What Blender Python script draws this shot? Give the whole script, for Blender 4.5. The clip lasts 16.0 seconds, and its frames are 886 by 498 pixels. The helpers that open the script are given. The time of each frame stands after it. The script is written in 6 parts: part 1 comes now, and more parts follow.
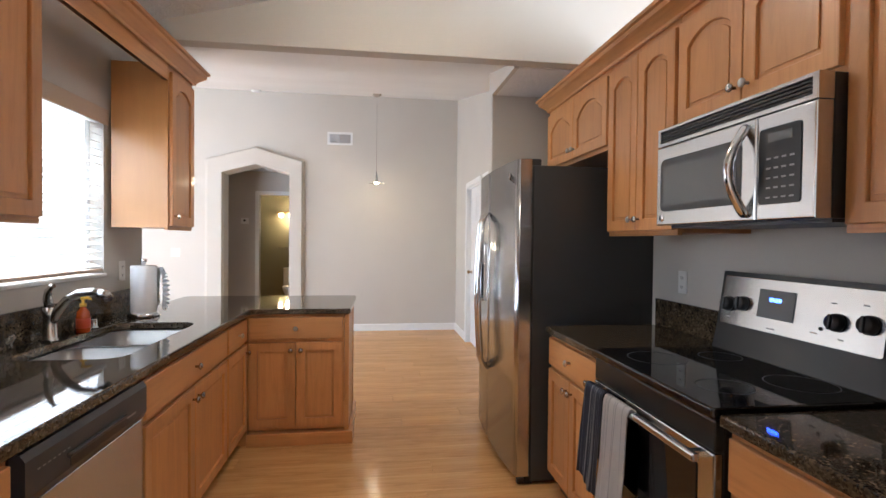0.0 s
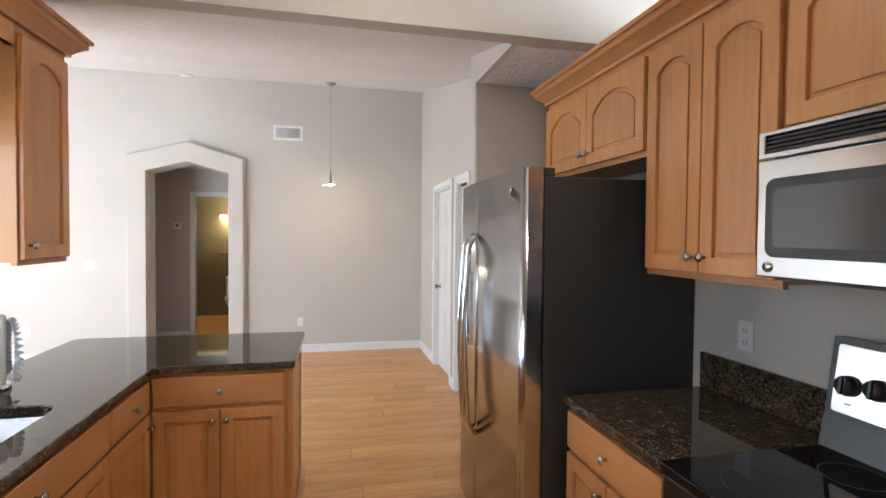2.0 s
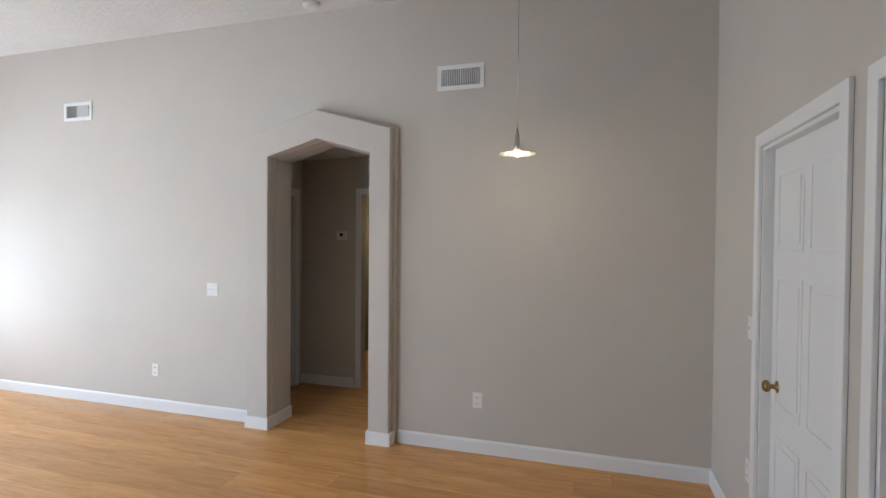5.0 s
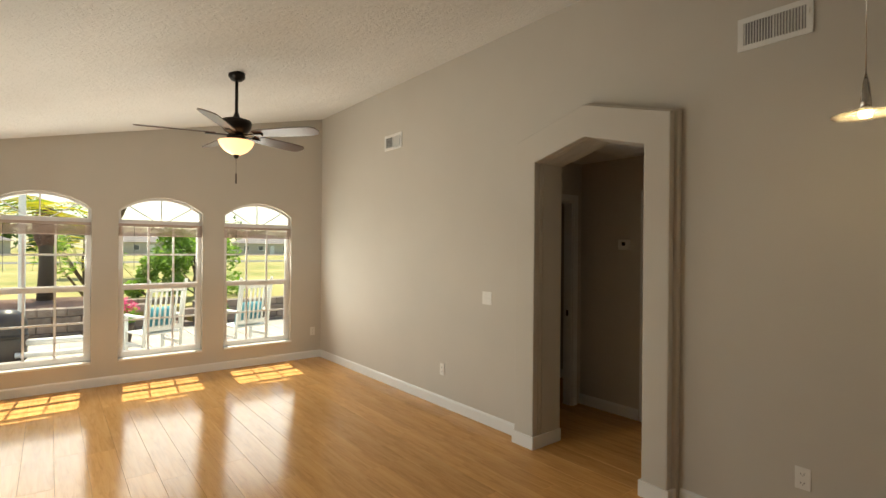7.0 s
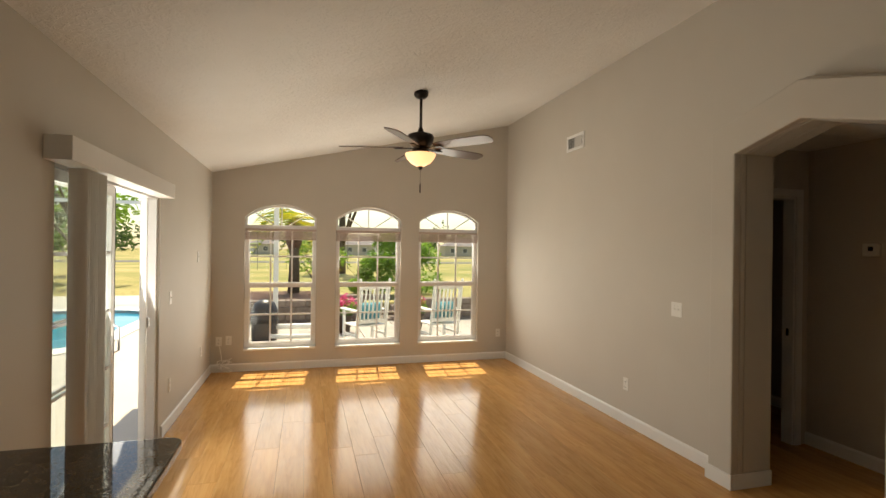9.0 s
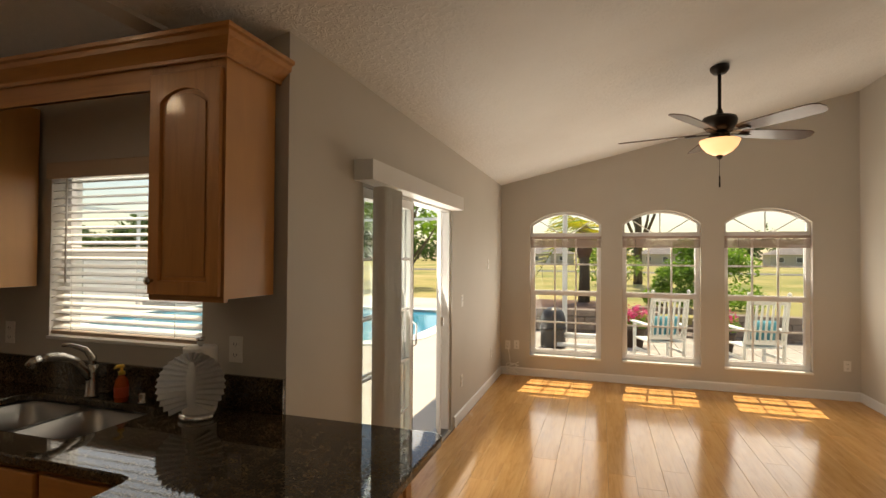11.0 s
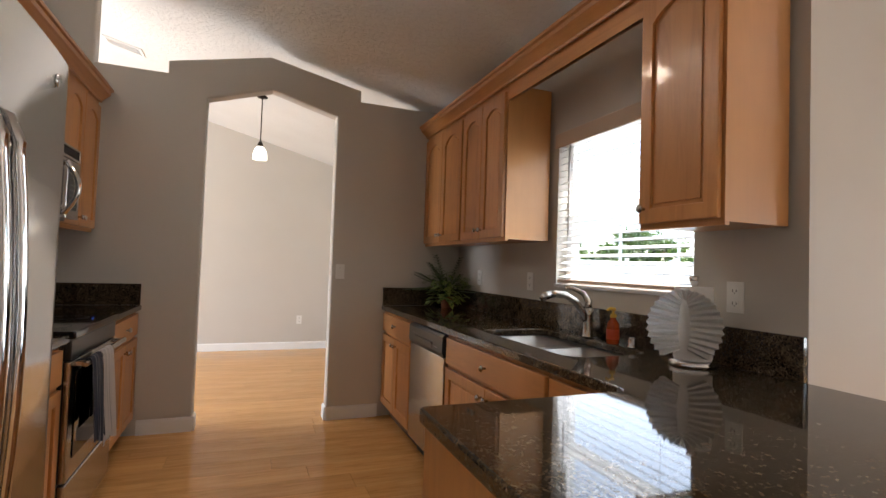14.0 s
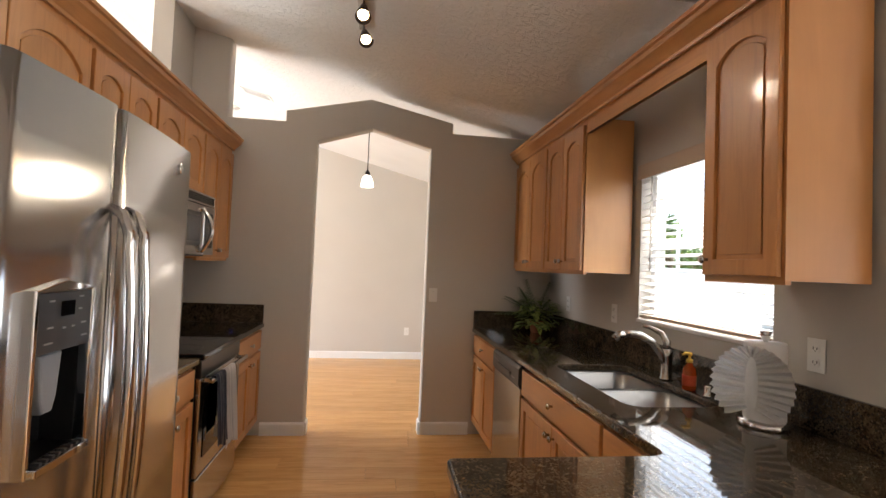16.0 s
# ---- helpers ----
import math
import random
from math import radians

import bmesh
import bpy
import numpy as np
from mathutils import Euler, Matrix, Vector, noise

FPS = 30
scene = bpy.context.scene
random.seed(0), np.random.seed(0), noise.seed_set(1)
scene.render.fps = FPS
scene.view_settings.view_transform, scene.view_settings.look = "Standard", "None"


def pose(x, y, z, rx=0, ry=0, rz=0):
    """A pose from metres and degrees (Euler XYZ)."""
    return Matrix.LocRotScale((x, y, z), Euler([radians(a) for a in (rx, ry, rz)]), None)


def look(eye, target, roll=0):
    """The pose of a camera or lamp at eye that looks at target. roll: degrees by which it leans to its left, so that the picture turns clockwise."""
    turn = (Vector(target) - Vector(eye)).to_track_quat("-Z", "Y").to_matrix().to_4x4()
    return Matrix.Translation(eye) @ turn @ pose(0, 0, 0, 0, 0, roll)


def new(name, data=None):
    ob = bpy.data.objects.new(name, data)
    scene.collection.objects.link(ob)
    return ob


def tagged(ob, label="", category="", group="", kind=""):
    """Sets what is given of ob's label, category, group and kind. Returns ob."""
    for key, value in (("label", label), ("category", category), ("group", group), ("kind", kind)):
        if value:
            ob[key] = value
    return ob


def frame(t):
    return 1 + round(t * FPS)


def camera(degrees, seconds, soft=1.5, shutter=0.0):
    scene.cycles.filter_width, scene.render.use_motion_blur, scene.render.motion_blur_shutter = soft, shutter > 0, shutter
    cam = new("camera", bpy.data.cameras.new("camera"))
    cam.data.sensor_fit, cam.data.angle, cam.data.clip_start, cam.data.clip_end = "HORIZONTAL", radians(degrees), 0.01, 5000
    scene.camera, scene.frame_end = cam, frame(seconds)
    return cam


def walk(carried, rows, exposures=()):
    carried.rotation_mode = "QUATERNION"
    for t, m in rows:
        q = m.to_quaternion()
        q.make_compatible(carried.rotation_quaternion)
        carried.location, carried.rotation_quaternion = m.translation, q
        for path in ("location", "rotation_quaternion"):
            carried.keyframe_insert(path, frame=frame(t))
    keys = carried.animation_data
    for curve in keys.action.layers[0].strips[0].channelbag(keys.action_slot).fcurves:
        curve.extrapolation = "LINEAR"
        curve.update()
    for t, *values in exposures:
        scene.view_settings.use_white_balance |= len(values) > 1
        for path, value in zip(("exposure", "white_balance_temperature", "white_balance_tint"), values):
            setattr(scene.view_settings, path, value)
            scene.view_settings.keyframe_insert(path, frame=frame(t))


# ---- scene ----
cam = camera(83.5, 16.0)
PATH = [
    (0, (1.496, -0.604, 1.383), (1.768, 1.377, 1.347), 0.6),
    (0.5, (1.453, -0.651, 1.4), (1.903, 1.298, 1.361), 0.6),
    (1, (1.445, -0.578, 1.442), (1.946, 1.358, 1.404), 0.7),
    (1.5, (1.492, -0.235, 1.522), (1.987, 1.703, 1.47), 0.5),
    (2, (1.511, 0.178, 1.556), (1.953, 2.128, 1.504), 0.5),
    (2.5, (1.605, 0.696, 1.585), (1.893, 2.674, 1.533), 0.1),
    (3, (1.653, 1.235, 1.586), (1.795, 3.229, 1.535), 0.1),
    (5.5, (1.978, 3.559, 1.628), (1.148, 5.379, 1.613), 0.6),
    (6, (1.922, 3.703, 1.621), (0.813, 5.367, 1.622), 0.7),
    (6.5, (1.928, 3.762, 1.627), (0.565, 5.226, 1.625), 0.6),
    (7, (2.005, 3.799, 1.618), (0.437, 5.041, 1.617), 0.5),
    (7.5, (2.07, 3.852, 1.639), (0.361, 4.891, 1.628), 0.4),
    (8, (2.111, 3.903, 1.627), (0.321, 4.797, 1.622), 0.4),
    (10.5, (1.931, 4.143, 1.649), (-0.05, 3.864, 1.663), 0.6),
    (11, (1.874, 4.162, 1.608), (-0.032, 3.557, 1.638), 0.4),
    (11.5, (1.867, 4.181, 1.581), (0.088, 3.269, 1.616), 0.7),
    (12, (1.862, 4.19, 1.54), (0.274, 2.975, 1.585), 0.8),
    (12.5, (1.812, 4.158, 1.465), (0.458, 2.687, 1.515), 1.1),
    (13, (1.781, 4.079, 1.358), (0.642, 2.437, 1.432), 1.6),
    (13.5, (1.758, 4.012, 1.3), (0.841, 2.235, 1.368), 1.8),
    (14, (1.738, 3.947, 1.263), (1.012, 2.084, 1.331), 1.9),
    (14.5, (1.701, 3.889, 1.256), (1.165, 1.963, 1.319), 2.0),
    (15, (1.644, 3.886, 1.277), (1.264, 1.924, 1.337), 2.1),
    (15.5, (1.589, 3.997, 1.355), (1.304, 2.018, 1.414), 2.2),
    (16, (1.555, 4.145, 1.441), (1.285, 2.164, 1.51), 2.3),
]
EXPOSURES = [(0, 2.58, 5600, 10), (1.5, 2.6, 5600, 9), (3, 2.4, 5400, 7), (5.5, 1.5, 5500, 7), (6.0, 1.33, 5900, 5), (6.7, 1.0, 7300, 4), (8, 0.7, 8200, 7), (10.5, 0.45, 8500, 11), (11, 0.42, 8600, 12), (12, 0.9, 7600, 12), (12.7, 1.4, 6600, 12), (14, 1.93, 6300, 12), (16, 2.15, 6600, 13)]
walk(cam, [(t, look(eye, target, roll)) for t, eye, target, roll in PATH], EXPOSURES)

# ---- world, sun, window fill lamps ----
world = bpy.data.worlds.new("sky")
scene.world = world
world.use_nodes = True
wn = world.node_tree.nodes
sky = wn.new("ShaderNodeTexSky")
sky.sky_type = "NISHITA"
sky.sun_disc = False
sky.sun_elevation, sky.sun_rotation = radians(63), radians(270)
wn["Background"].inputs[1].default_value = 0.14
world.node_tree.links.new(sky.outputs[0], wn["Background"].inputs[0])
sun = new("sun", bpy.data.lights.new("sun", "SUN"))
sun.data.energy, sun.data.angle, sun.data.color = 5.0, radians(0.5), (1.0, 0.95, 0.86)
sun.matrix_world = look((-9, 5.2, 20), (-9 + 1.0, 5.2 - 0.1, 20 - 1.95))


def window_light(x, y, z, w, h, to, power, colour=(0.92, 0.96, 1.0)):
    lamp = new("window_light", bpy.data.lights.new("window_light", "AREA"))
    lamp.data.shape, lamp.data.size, lamp.data.size_y = "RECTANGLE", w, h
    lamp.data.energy, lamp.data.color = power, colour
    lamp.matrix_world = look((x, y, z), to)
    return lamp


# ---- materials ----
def mat(name, base, rough=0.5, metal=0.0, spec=0.5, coat=0.0):
    m = bpy.data.materials.new(name)
    m.use_nodes = True
    b = m.node_tree.nodes["Principled BSDF"]
    b.inputs["Base Color"].default_value = (*base, 1)
    b.inputs["Roughness"].default_value = rough
    b.inputs["Metallic"].default_value = metal
    b.inputs["Specular IOR Level"].default_value = spec
    b.inputs["Coat Weight"].default_value = coat
    b.inputs["Coat Roughness"].default_value = 0.08
    return m


def nodes(m):
    return m.node_tree.nodes, m.node_tree.links, m.node_tree.nodes["Principled BSDF"]


def coords(m, scale=(1, 1, 1), kind="Object"):
    n, l, b = nodes(m)
    c = n.new("ShaderNodeTexCoord")
    p = n.new("ShaderNodeMapping")
    p.inputs["Scale"].default_value = scale
    l.new(c.outputs[kind], p.inputs["Vector"])
    return p.outputs[0]


def noise_tex(m, vec, scale, detail=4, rough=0.55, dist=0.0):
    n, l, b = nodes(m)
    t = n.new("ShaderNodeTexNoise")
    t.inputs["Scale"].default_value = scale
    t.inputs["Detail"].default_value = detail
    t.inputs["Roughness"].default_value = rough
    t.inputs["Distortion"].default_value = dist
    l.new(vec, t.inputs["Vector"])
    return t.outputs["Fac"]


def ramp(m, fac, stops):
    n, l, b = nodes(m)
    r = n.new("ShaderNodeValToRGB")
    e = r.color_ramp.elements
    while len(e) < len(stops):
        e.new(0.5)
    for k, (pos, col) in enumerate(stops):
        e[k].position = pos
        e[k].color = (*col, 1) if len(col) == 3 else col
    l.new(fac, r.inputs[0])
    return r.outputs[0]


def mix(m, a, b2, fac, mode="MIX"):
    n, l, b = nodes(m)
    x = n.new("ShaderNodeMix")
    x.data_type, x.blend_type = "RGBA", mode
    for sock, val in ((x.inputs[6], a), (x.inputs[7], b2), (x.inputs[0], fac)):
        if hasattr(val, "links"):
            l.new(val, sock)
        else:
            sock.default_value = val if not isinstance(val, tuple) or len(val) == 4 else (*val, 1)
    return x.outputs[2]


def bump(m, height, strength=0.2, dist=0.01):
    n, l, b = nodes(m)
    x = n.new("ShaderNodeBump")
    x.inputs["Strength"].default_value = strength
    x.inputs["Distance"].default_value = dist
    l.new(height, x.inputs["Height"])
    l.new(x.outputs[0], b.inputs["Normal"])
    return x


def put_colour(m, out):
    n, l, b = nodes(m)
    l.new(out, b.inputs["Base Color"])


def put_rough(m, fac, lo, hi):
    n, l, b = nodes(m)
    r = n.new("ShaderNodeMapRange")
    r.inputs["To Min"].default_value, r.inputs["To Max"].default_value = lo, hi
    l.new(fac, r.inputs[0])
    l.new(r.outputs[0], b.inputs["Roughness"])


def shade(c, k):
    return tuple(min(1, v * k) for v in c)


def random_tone(m, colour, lo, hi):
    """The colour times a random value of each object."""
    n, l, b = nodes(m)
    o = n.new("ShaderNodeObjectInfo")
    t = ramp(m, o.outputs["Random"], [(0, (lo, lo, lo)), (1, (hi, hi, hi))])
    return mix(m, colour, t, 1.0, "MULTIPLY")


def paint(name, base, rough=0.6, grain=0.25):
    m = mat(name, base, rough, 0, 0.35)
    v = coords(m)
    big = noise_tex(m, v, 0.9, 3)
    put_colour(m, ramp(m, big, [(0.25, shade(base, 0.95)), (0.75, shade(base, 1.04))]))
    bump(m, noise_tex(m, v, 220, 3), grain, 0.0012)
    return m


def wood(name, light, dark, axis="z", rough=0.35, scale=1.0, tone=0.1):
    """Clear-finished timber with the grain along an axis."""
    m = mat(name, light, rough, 0, 0.5, 0.25)
    s = {"x": (1.2, 14, 14), "y": (14, 1.2, 14), "z": (14, 14, 1.2)}[axis]
    v = coords(m, tuple(k * scale for k in s))
    a = noise_tex(m, v, 1.6, 8, 0.65, 1.2)
    c = ramp(m, a, [(0.3, dark), (0.52, light), (0.75, shade(light, 1.08))])
    big = noise_tex(m, coords(m), 2.2, 3)
    c = mix(m, c, ramp(m, big, [(0.3, (0.9, 0.87, 0.84)), (0.7, (1.05, 1.05, 1.06))]), 1.0, "MULTIPLY")
    put_colour(m, random_tone(m, c, 1 - tone, 1 + tone))
    put_rough(m, a, rough - 0.05, rough + 0.12)
    bump(m, a, 0.06, 0.002)
    return m


def steel(name, base=(0.56, 0.56, 0.56), rough=0.26, metal=1.0):
    m = mat(name, base, rough, metal)
    big = noise_tex(m, coords(m), 3, 2)
    put_colour(m, ramp(m, big, [(0.2, shade(base, 0.93)), (0.8, shade(base, 1.05))]))
    put_rough(m, big, rough - 0.03, rough + 0.03)
    wave = noise_tex(m, coords(m, (1.5, 0.7, 5)), 1.6, 2)
    bump(m, wave, 0.12, 0.012)
    return m


WALL = paint("greige_wall_paint", (0.565, 0.53, 0.480))
TRIM = paint("white_trim_paint", (0.80, 0.80, 0.79), 0.35, 0.08)
DOORPAINT = paint("white_door_paint", (0.78, 0.78, 0.775), 0.35, 0.08)
CEIL = mat("knockdown_ceiling", (0.78, 0.77, 0.75), 0.85, 0, 0.2)
_v = coords(CEIL)
_n1 = noise_tex(CEIL, _v, 26, 5, 0.6, 0.6)
put_colour(CEIL, ramp(CEIL, noise_tex(CEIL, _v, 1.2, 3), [(0.3, (0.74, 0.73, 0.71)), (0.7, (0.79, 0.785, 0.77))]))
bump(CEIL, ramp(CEIL, _n1, [(0.46, (0, 0, 0)), (0.58, (1, 1, 1))]), 0.42, 0.011)
MAPLE = wood("honey_maple", (0.57, 0.265, 0.088), (0.475, 0.205, 0.064), "z", 0.34)
MAPLE_X = wood("honey_maple_x", (0.57, 0.265, 0.088), (0.475, 0.205, 0.064), "x", 0.34)
MAPLE_Y = wood("honey_maple_y", (0.57, 0.265, 0.088), (0.475, 0.205, 0.064), "y", 0.34)
PLY = wood("pale_cabinet_side", (0.63, 0.32, 0.115), (0.60, 0.30, 0.105), "z", 0.36, 0.4, 0.03)
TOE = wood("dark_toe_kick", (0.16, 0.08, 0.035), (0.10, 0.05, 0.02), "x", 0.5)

PLANK = mat("oak_plank", (0.55, 0.27, 0.09), 0.2, 0, 0.17, 0.0)
_v = coords(PLANK, (0.9, 11, 11))
_g = noise_tex(PLANK, _v, 1.5, 9, 0.68, 1.6)
_c = ramp(PLANK, _g, [(0.28, (0.48, 0.225, 0.070)), (0.46, (0.65, 0.345, 0.125)), (0.72, (0.75, 0.44, 0.18))])
_k = noise_tex(PLANK, coords(PLANK, (1.5, 7, 7)), 1.1, 4)
_c = mix(PLANK, _c, ramp(PLANK, _k, [(0.30, (0.80, 0.74, 0.68)), (0.48, (1, 1, 1))]), 1.0, "MULTIPLY")
put_colour(PLANK, random_tone(PLANK, _c, 0.90, 1.08))
put_rough(PLANK, noise_tex(PLANK, coords(PLANK), 5, 4), 0.11, 0.19)
bump(PLANK, _g, 0.05, 0.001)

GRANITE = mat("dark_brown_granite", (0.05, 0.04, 0.03), 0.09, 0, 0.5)
_v = coords(GRANITE)
_n, _l, _b = nodes(GRANITE)
_vo = _n.new("ShaderNodeTexVoronoi")
_vo.inputs["Scale"].default_value = 190
_l.new(_v, _vo.inputs["Vector"])
_sp = ramp(GRANITE, _vo.outputs["Color"], [(0.2, (0.016, 0.013, 0.011)), (0.5, (0.065, 0.048, 0.033)), (0.8, (0.11, 0.085, 0.055)), (0.97, (0.19, 0.155, 0.115))])
_cl = noise_tex(GRANITE, _v, 22, 5)
put_colour(GRANITE, mix(GRANITE, _sp, ramp(GRANITE, _cl, [(0.3, (0.5, 0.48, 0.45)), (0.7, (1.25, 1.2, 1.1))]), 1.0, "MULTIPLY"))
put_rough(GRANITE, _cl, 0.03, 0.06)

STEEL = steel("brushed_steel", (0.56, 0.565, 0.575), 0.19)
STEEL_X = steel("brushed_steel_sink", (0.33, 0.33, 0.335), 0.32)
NICKEL = steel("brushed_nickel", (0.50, 0.48, 0.45), 0.27)
CHROME = mat("polished_chrome", (0.68, 0.68, 0.68), 0.08, 1.0)
DARKGREY = mat("grey_enamel_side", (0.040, 0.040, 0.041), 0.46)
bump(DARKGREY, noise_tex(DARKGREY, coords(DARKGREY), 400, 2), 0.15, 0.001)
BLACK = mat("black_plastic", (0.012, 0.012, 0.012), 0.3)
BLACKGLASS = mat("black_glass", (0.006, 0.006, 0.007), 0.04)
SMOKED = mat("grey_oven_glass", (0.10, 0.105, 0.11), 0.07)
CHARCOAL = mat("charcoal_plastic", (0.035, 0.035, 0.038), 0.38)
GREYPLASTIC = mat("grey_plastic", (0.25, 0.25, 0.255), 0.4)
WHITEPLASTIC = mat("white_plastic", (0.78, 0.77, 0.74), 0.35)
PRINT = mat("pale_print", (0.26, 0.26, 0.26), 0.5)
DARKSLOT = mat("dark_slot", (0.02, 0.02, 0.02), 0.6)
VINYL = mat("white_vinyl_frame", (0.80, 0.80, 0.80), 0.3)
BRONZE = mat("oil_rubbed_bronze", (0.022, 0.015, 0.011), 0.35, 0.6)
PAPER = paint("paper_towel", (0.88, 0.87, 0.86), 0.9, 0.5)
SLAT = mat("white_blind_slat", (0.78, 0.765, 0.73), 0.42)
BLADE = wood("dark_walnut_blade", (0.085, 0.042, 0.028), (0.05, 0.024, 0.016), "x", 0.32)
BRASS = mat("antique_brass", (0.30, 0.20, 0.09), 0.3, 1.0)


def glow(name, colour, strength):
    m = mat(name, colour, 0.4)
    b = m.node_tree.nodes["Principled BSDF"]
    b.inputs["Emission Color"].default_value = (*colour, 1)
    b.inputs["Emission Strength"].default_value = strength
    return m


def glass(name, tint=(1, 1, 1), rough=0.0, gloss=0.1):
    """Thin clear pane: mostly see-through with a mirror sheen."""
    m = bpy.data.materials.new(name)
    m.use_nodes = True
    n, l = m.node_tree.nodes, m.node_tree.links
    n.remove(n["Principled BSDF"])
    a, g, x, f = n.new("ShaderNodeBsdfTransparent"), n.new("ShaderNodeBsdfGlossy"), n.new("ShaderNodeMixShader"), n.new("ShaderNodeLayerWeight")
    a.inputs[0].default_value = (*tint, 1)
    g.inputs["Roughness"].default_value = rough
    f.inputs["Blend"].default_value = 0.5
    w, k = n.new("ShaderNodeMath"), n.new("ShaderNodeMath")
    w.operation, k.operation = "POWER", "MULTIPLY_ADD"
    w.inputs[1].default_value, k.inputs[1].default_value, k.inputs[2].default_value = 5.0, 0.7, 0.03
    l.new(f.outputs["Facing"], w.inputs[0])
    l.new(w.outputs[0], k.inputs[0])
    l.new(k.outputs[0], x.inputs[0])
    l.new(a.outputs[0], x.inputs[1])
    l.new(g.outputs[0], x.inputs[2])
    l.new(x.outputs[0], n["Material Output"].inputs[0])
    return m


GLASS = glass("window_glass", (0.97, 0.99, 0.98))


# ---- mesh helpers ----
def bx(bm, x0, x1, y0, y1, z0, z1, bevel=0.0, seg=2, m=None):
    """An axis-aligned box, optionally with rounded edges and a pose."""
    g = bmesh.new()
    bmesh.ops.create_cube(g, size=1)
    for v in g.verts:
        v.co = Vector(((x0 + x1) / 2 + v.co.x * (x1 - x0), (y0 + y1) / 2 + v.co.y * (y1 - y0), (z0 + z1) / 2 + v.co.z * (z1 - z0)))
    if bevel:
        bmesh.ops.bevel(g, geom=g.edges[:], offset=bevel, segments=seg, profile=0.5, affect="EDGES")
    return add(bm, g, m)


def add(bm, g, m=None):
    if m is not None:
        bmesh.ops.transform(g, matrix=m, verts=g.verts)
    t = bpy.data.meshes.new("tmp")
    g.to_mesh(t)
    g.free()
    bm.from_mesh(t)
    bpy.data.meshes.remove(t)
    return bm


def box(x0, x1, y0, y1, z0, z1, bevel=0.0, seg=2):
    return bx(bmesh.new(), x0, x1, y0, y1, z0, z1, bevel, seg)


def cyl(bm, r, h, m, r2=None, seg=20, caps=True):
    """A cylinder or cone from z = 0 to h, posed by m."""
    g = bmesh.new()
    bmesh.ops.create_cone(g, cap_ends=caps, segments=seg, radius1=r, radius2=r if r2 is None else r2, depth=h)
    bmesh.ops.translate(g, vec=(0, 0, h / 2), verts=g.verts)
    return add(bm, g, m)


def lathe(profile, seg=28, m=None, bm=None):
    """A turned form from (radius, height) pairs."""
    g = bmesh.new()
    rings = []
    for r, z in profile:
        rings.append([g.verts.new((r * math.cos(2 * math.pi * k / seg), r * math.sin(2 * math.pi * k / seg), z)) for k in range(seg)])
    for a, b in zip(rings, rings[1:]):
        for k in range(seg):
            g.faces.new((a[k], a[(k + 1) % seg], b[(k + 1) % seg], b[k]))
    if profile[0][0] > 1e-4:
        g.faces.new(rings[0][::-1])
    if profile[-1][0] > 1e-4:
        g.faces.new(rings[-1])
    bmesh.ops.remove_doubles(g, verts=g.verts, dist=1e-5)
    bmesh.ops.recalc_face_normals(g, faces=g.faces)
    for f in g.faces:
        f.smooth = True
    return add(bm if bm is not None else bmesh.new(), g, m)


def tube(points, r, seg=10, bm=None):
    """A round tube along points; r is one radius or one for each point."""
    pts = [Vector(p) for p in points]
    rs = r if isinstance(r, (list, tuple)) else [r] * len(pts)
    g = bm if bm is not None else bmesh.new()
    rings, up = [], Vector((0.12, 0.31, 1)).normalized()
    for k, p in enumerate(pts):
        d = (pts[min(k + 1, len(pts) - 1)] - pts[max(k - 1, 0)]).normalized()
        a = d.cross(up)
        if a.length < 0.05:
            a = d.cross(Vector((1, 0, 0)))
        a.normalize()
        b = d.cross(a).normalized()
        rings.append([g.verts.new(p + rs[k] * (math.cos(2 * math.pi * j / seg) * a + math.sin(2 * math.pi * j / seg) * b)) for j in range(seg)])
    for a, b in zip(rings, rings[1:]):
        for j in range(seg):
            g.faces.new((a[j], a[(j + 1) % seg], b[(j + 1) % seg], b[j])).smooth = True
    g.faces.new(rings[0][::-1])
    g.faces.new(rings[-1])
    return g


def prism(outline, w0, w1, m, holes=(), round_edge=0.0):
    """A flat plate with holes, given by outlines in (u, v) and spanning w0 to w1, posed by m."""
    c = bpy.data.curves.new("plate", "CURVE")
    c.dimensions, c.fill_mode = "2D", "BOTH"
    c.extrude = (w1 - w0) / 2 - round_edge
    c.bevel_depth, c.bevel_resolution, c.offset = round_edge, 2, -round_edge
    for loop in (outline, *holes):
        s = c.splines.new("POLY")
        s.points.add(len(loop) - 1)
        for p, (u, v) in zip(s.points, loop):
            p.co = (u, v, 0, 1)
        s.use_cyclic_u = True
    o = bpy.data.objects.new("plate", c)
    scene.collection.objects.link(o)
    dg = bpy.context.evaluated_depsgraph_get()
    dg.update()
    me = bpy.data.meshes.new_from_object(o.evaluated_get(dg))
    bpy.data.objects.remove(o)
    bpy.data.curves.remove(c)
    g = bmesh.new()
    g.from_mesh(me)
    bpy.data.meshes.remove(me)
    bmesh.ops.remove_doubles(g, verts=g.verts, dist=1e-5)
    bmesh.ops.translate(g, vec=(0, 0, (w0 + w1) / 2), verts=g.verts)
    bmesh.ops.transform(g, matrix=m, verts=g.verts)
    bmesh.ops.recalc_face_normals(g, faces=g.faces)
    for f in g.faces:
        f.smooth = False
    return g


FACE_Y = Matrix(((1, 0, 0, 0), (0, 0, 1, 0), (0, 1, 0, 0), (0, 0, 0, 1)))
FACE_X = Matrix(((0, 0, 1, 0), (1, 0, 0, 0), (0, 1, 0, 0), (0, 0, 0, 1)))
FLAT = Matrix.Identity(4)


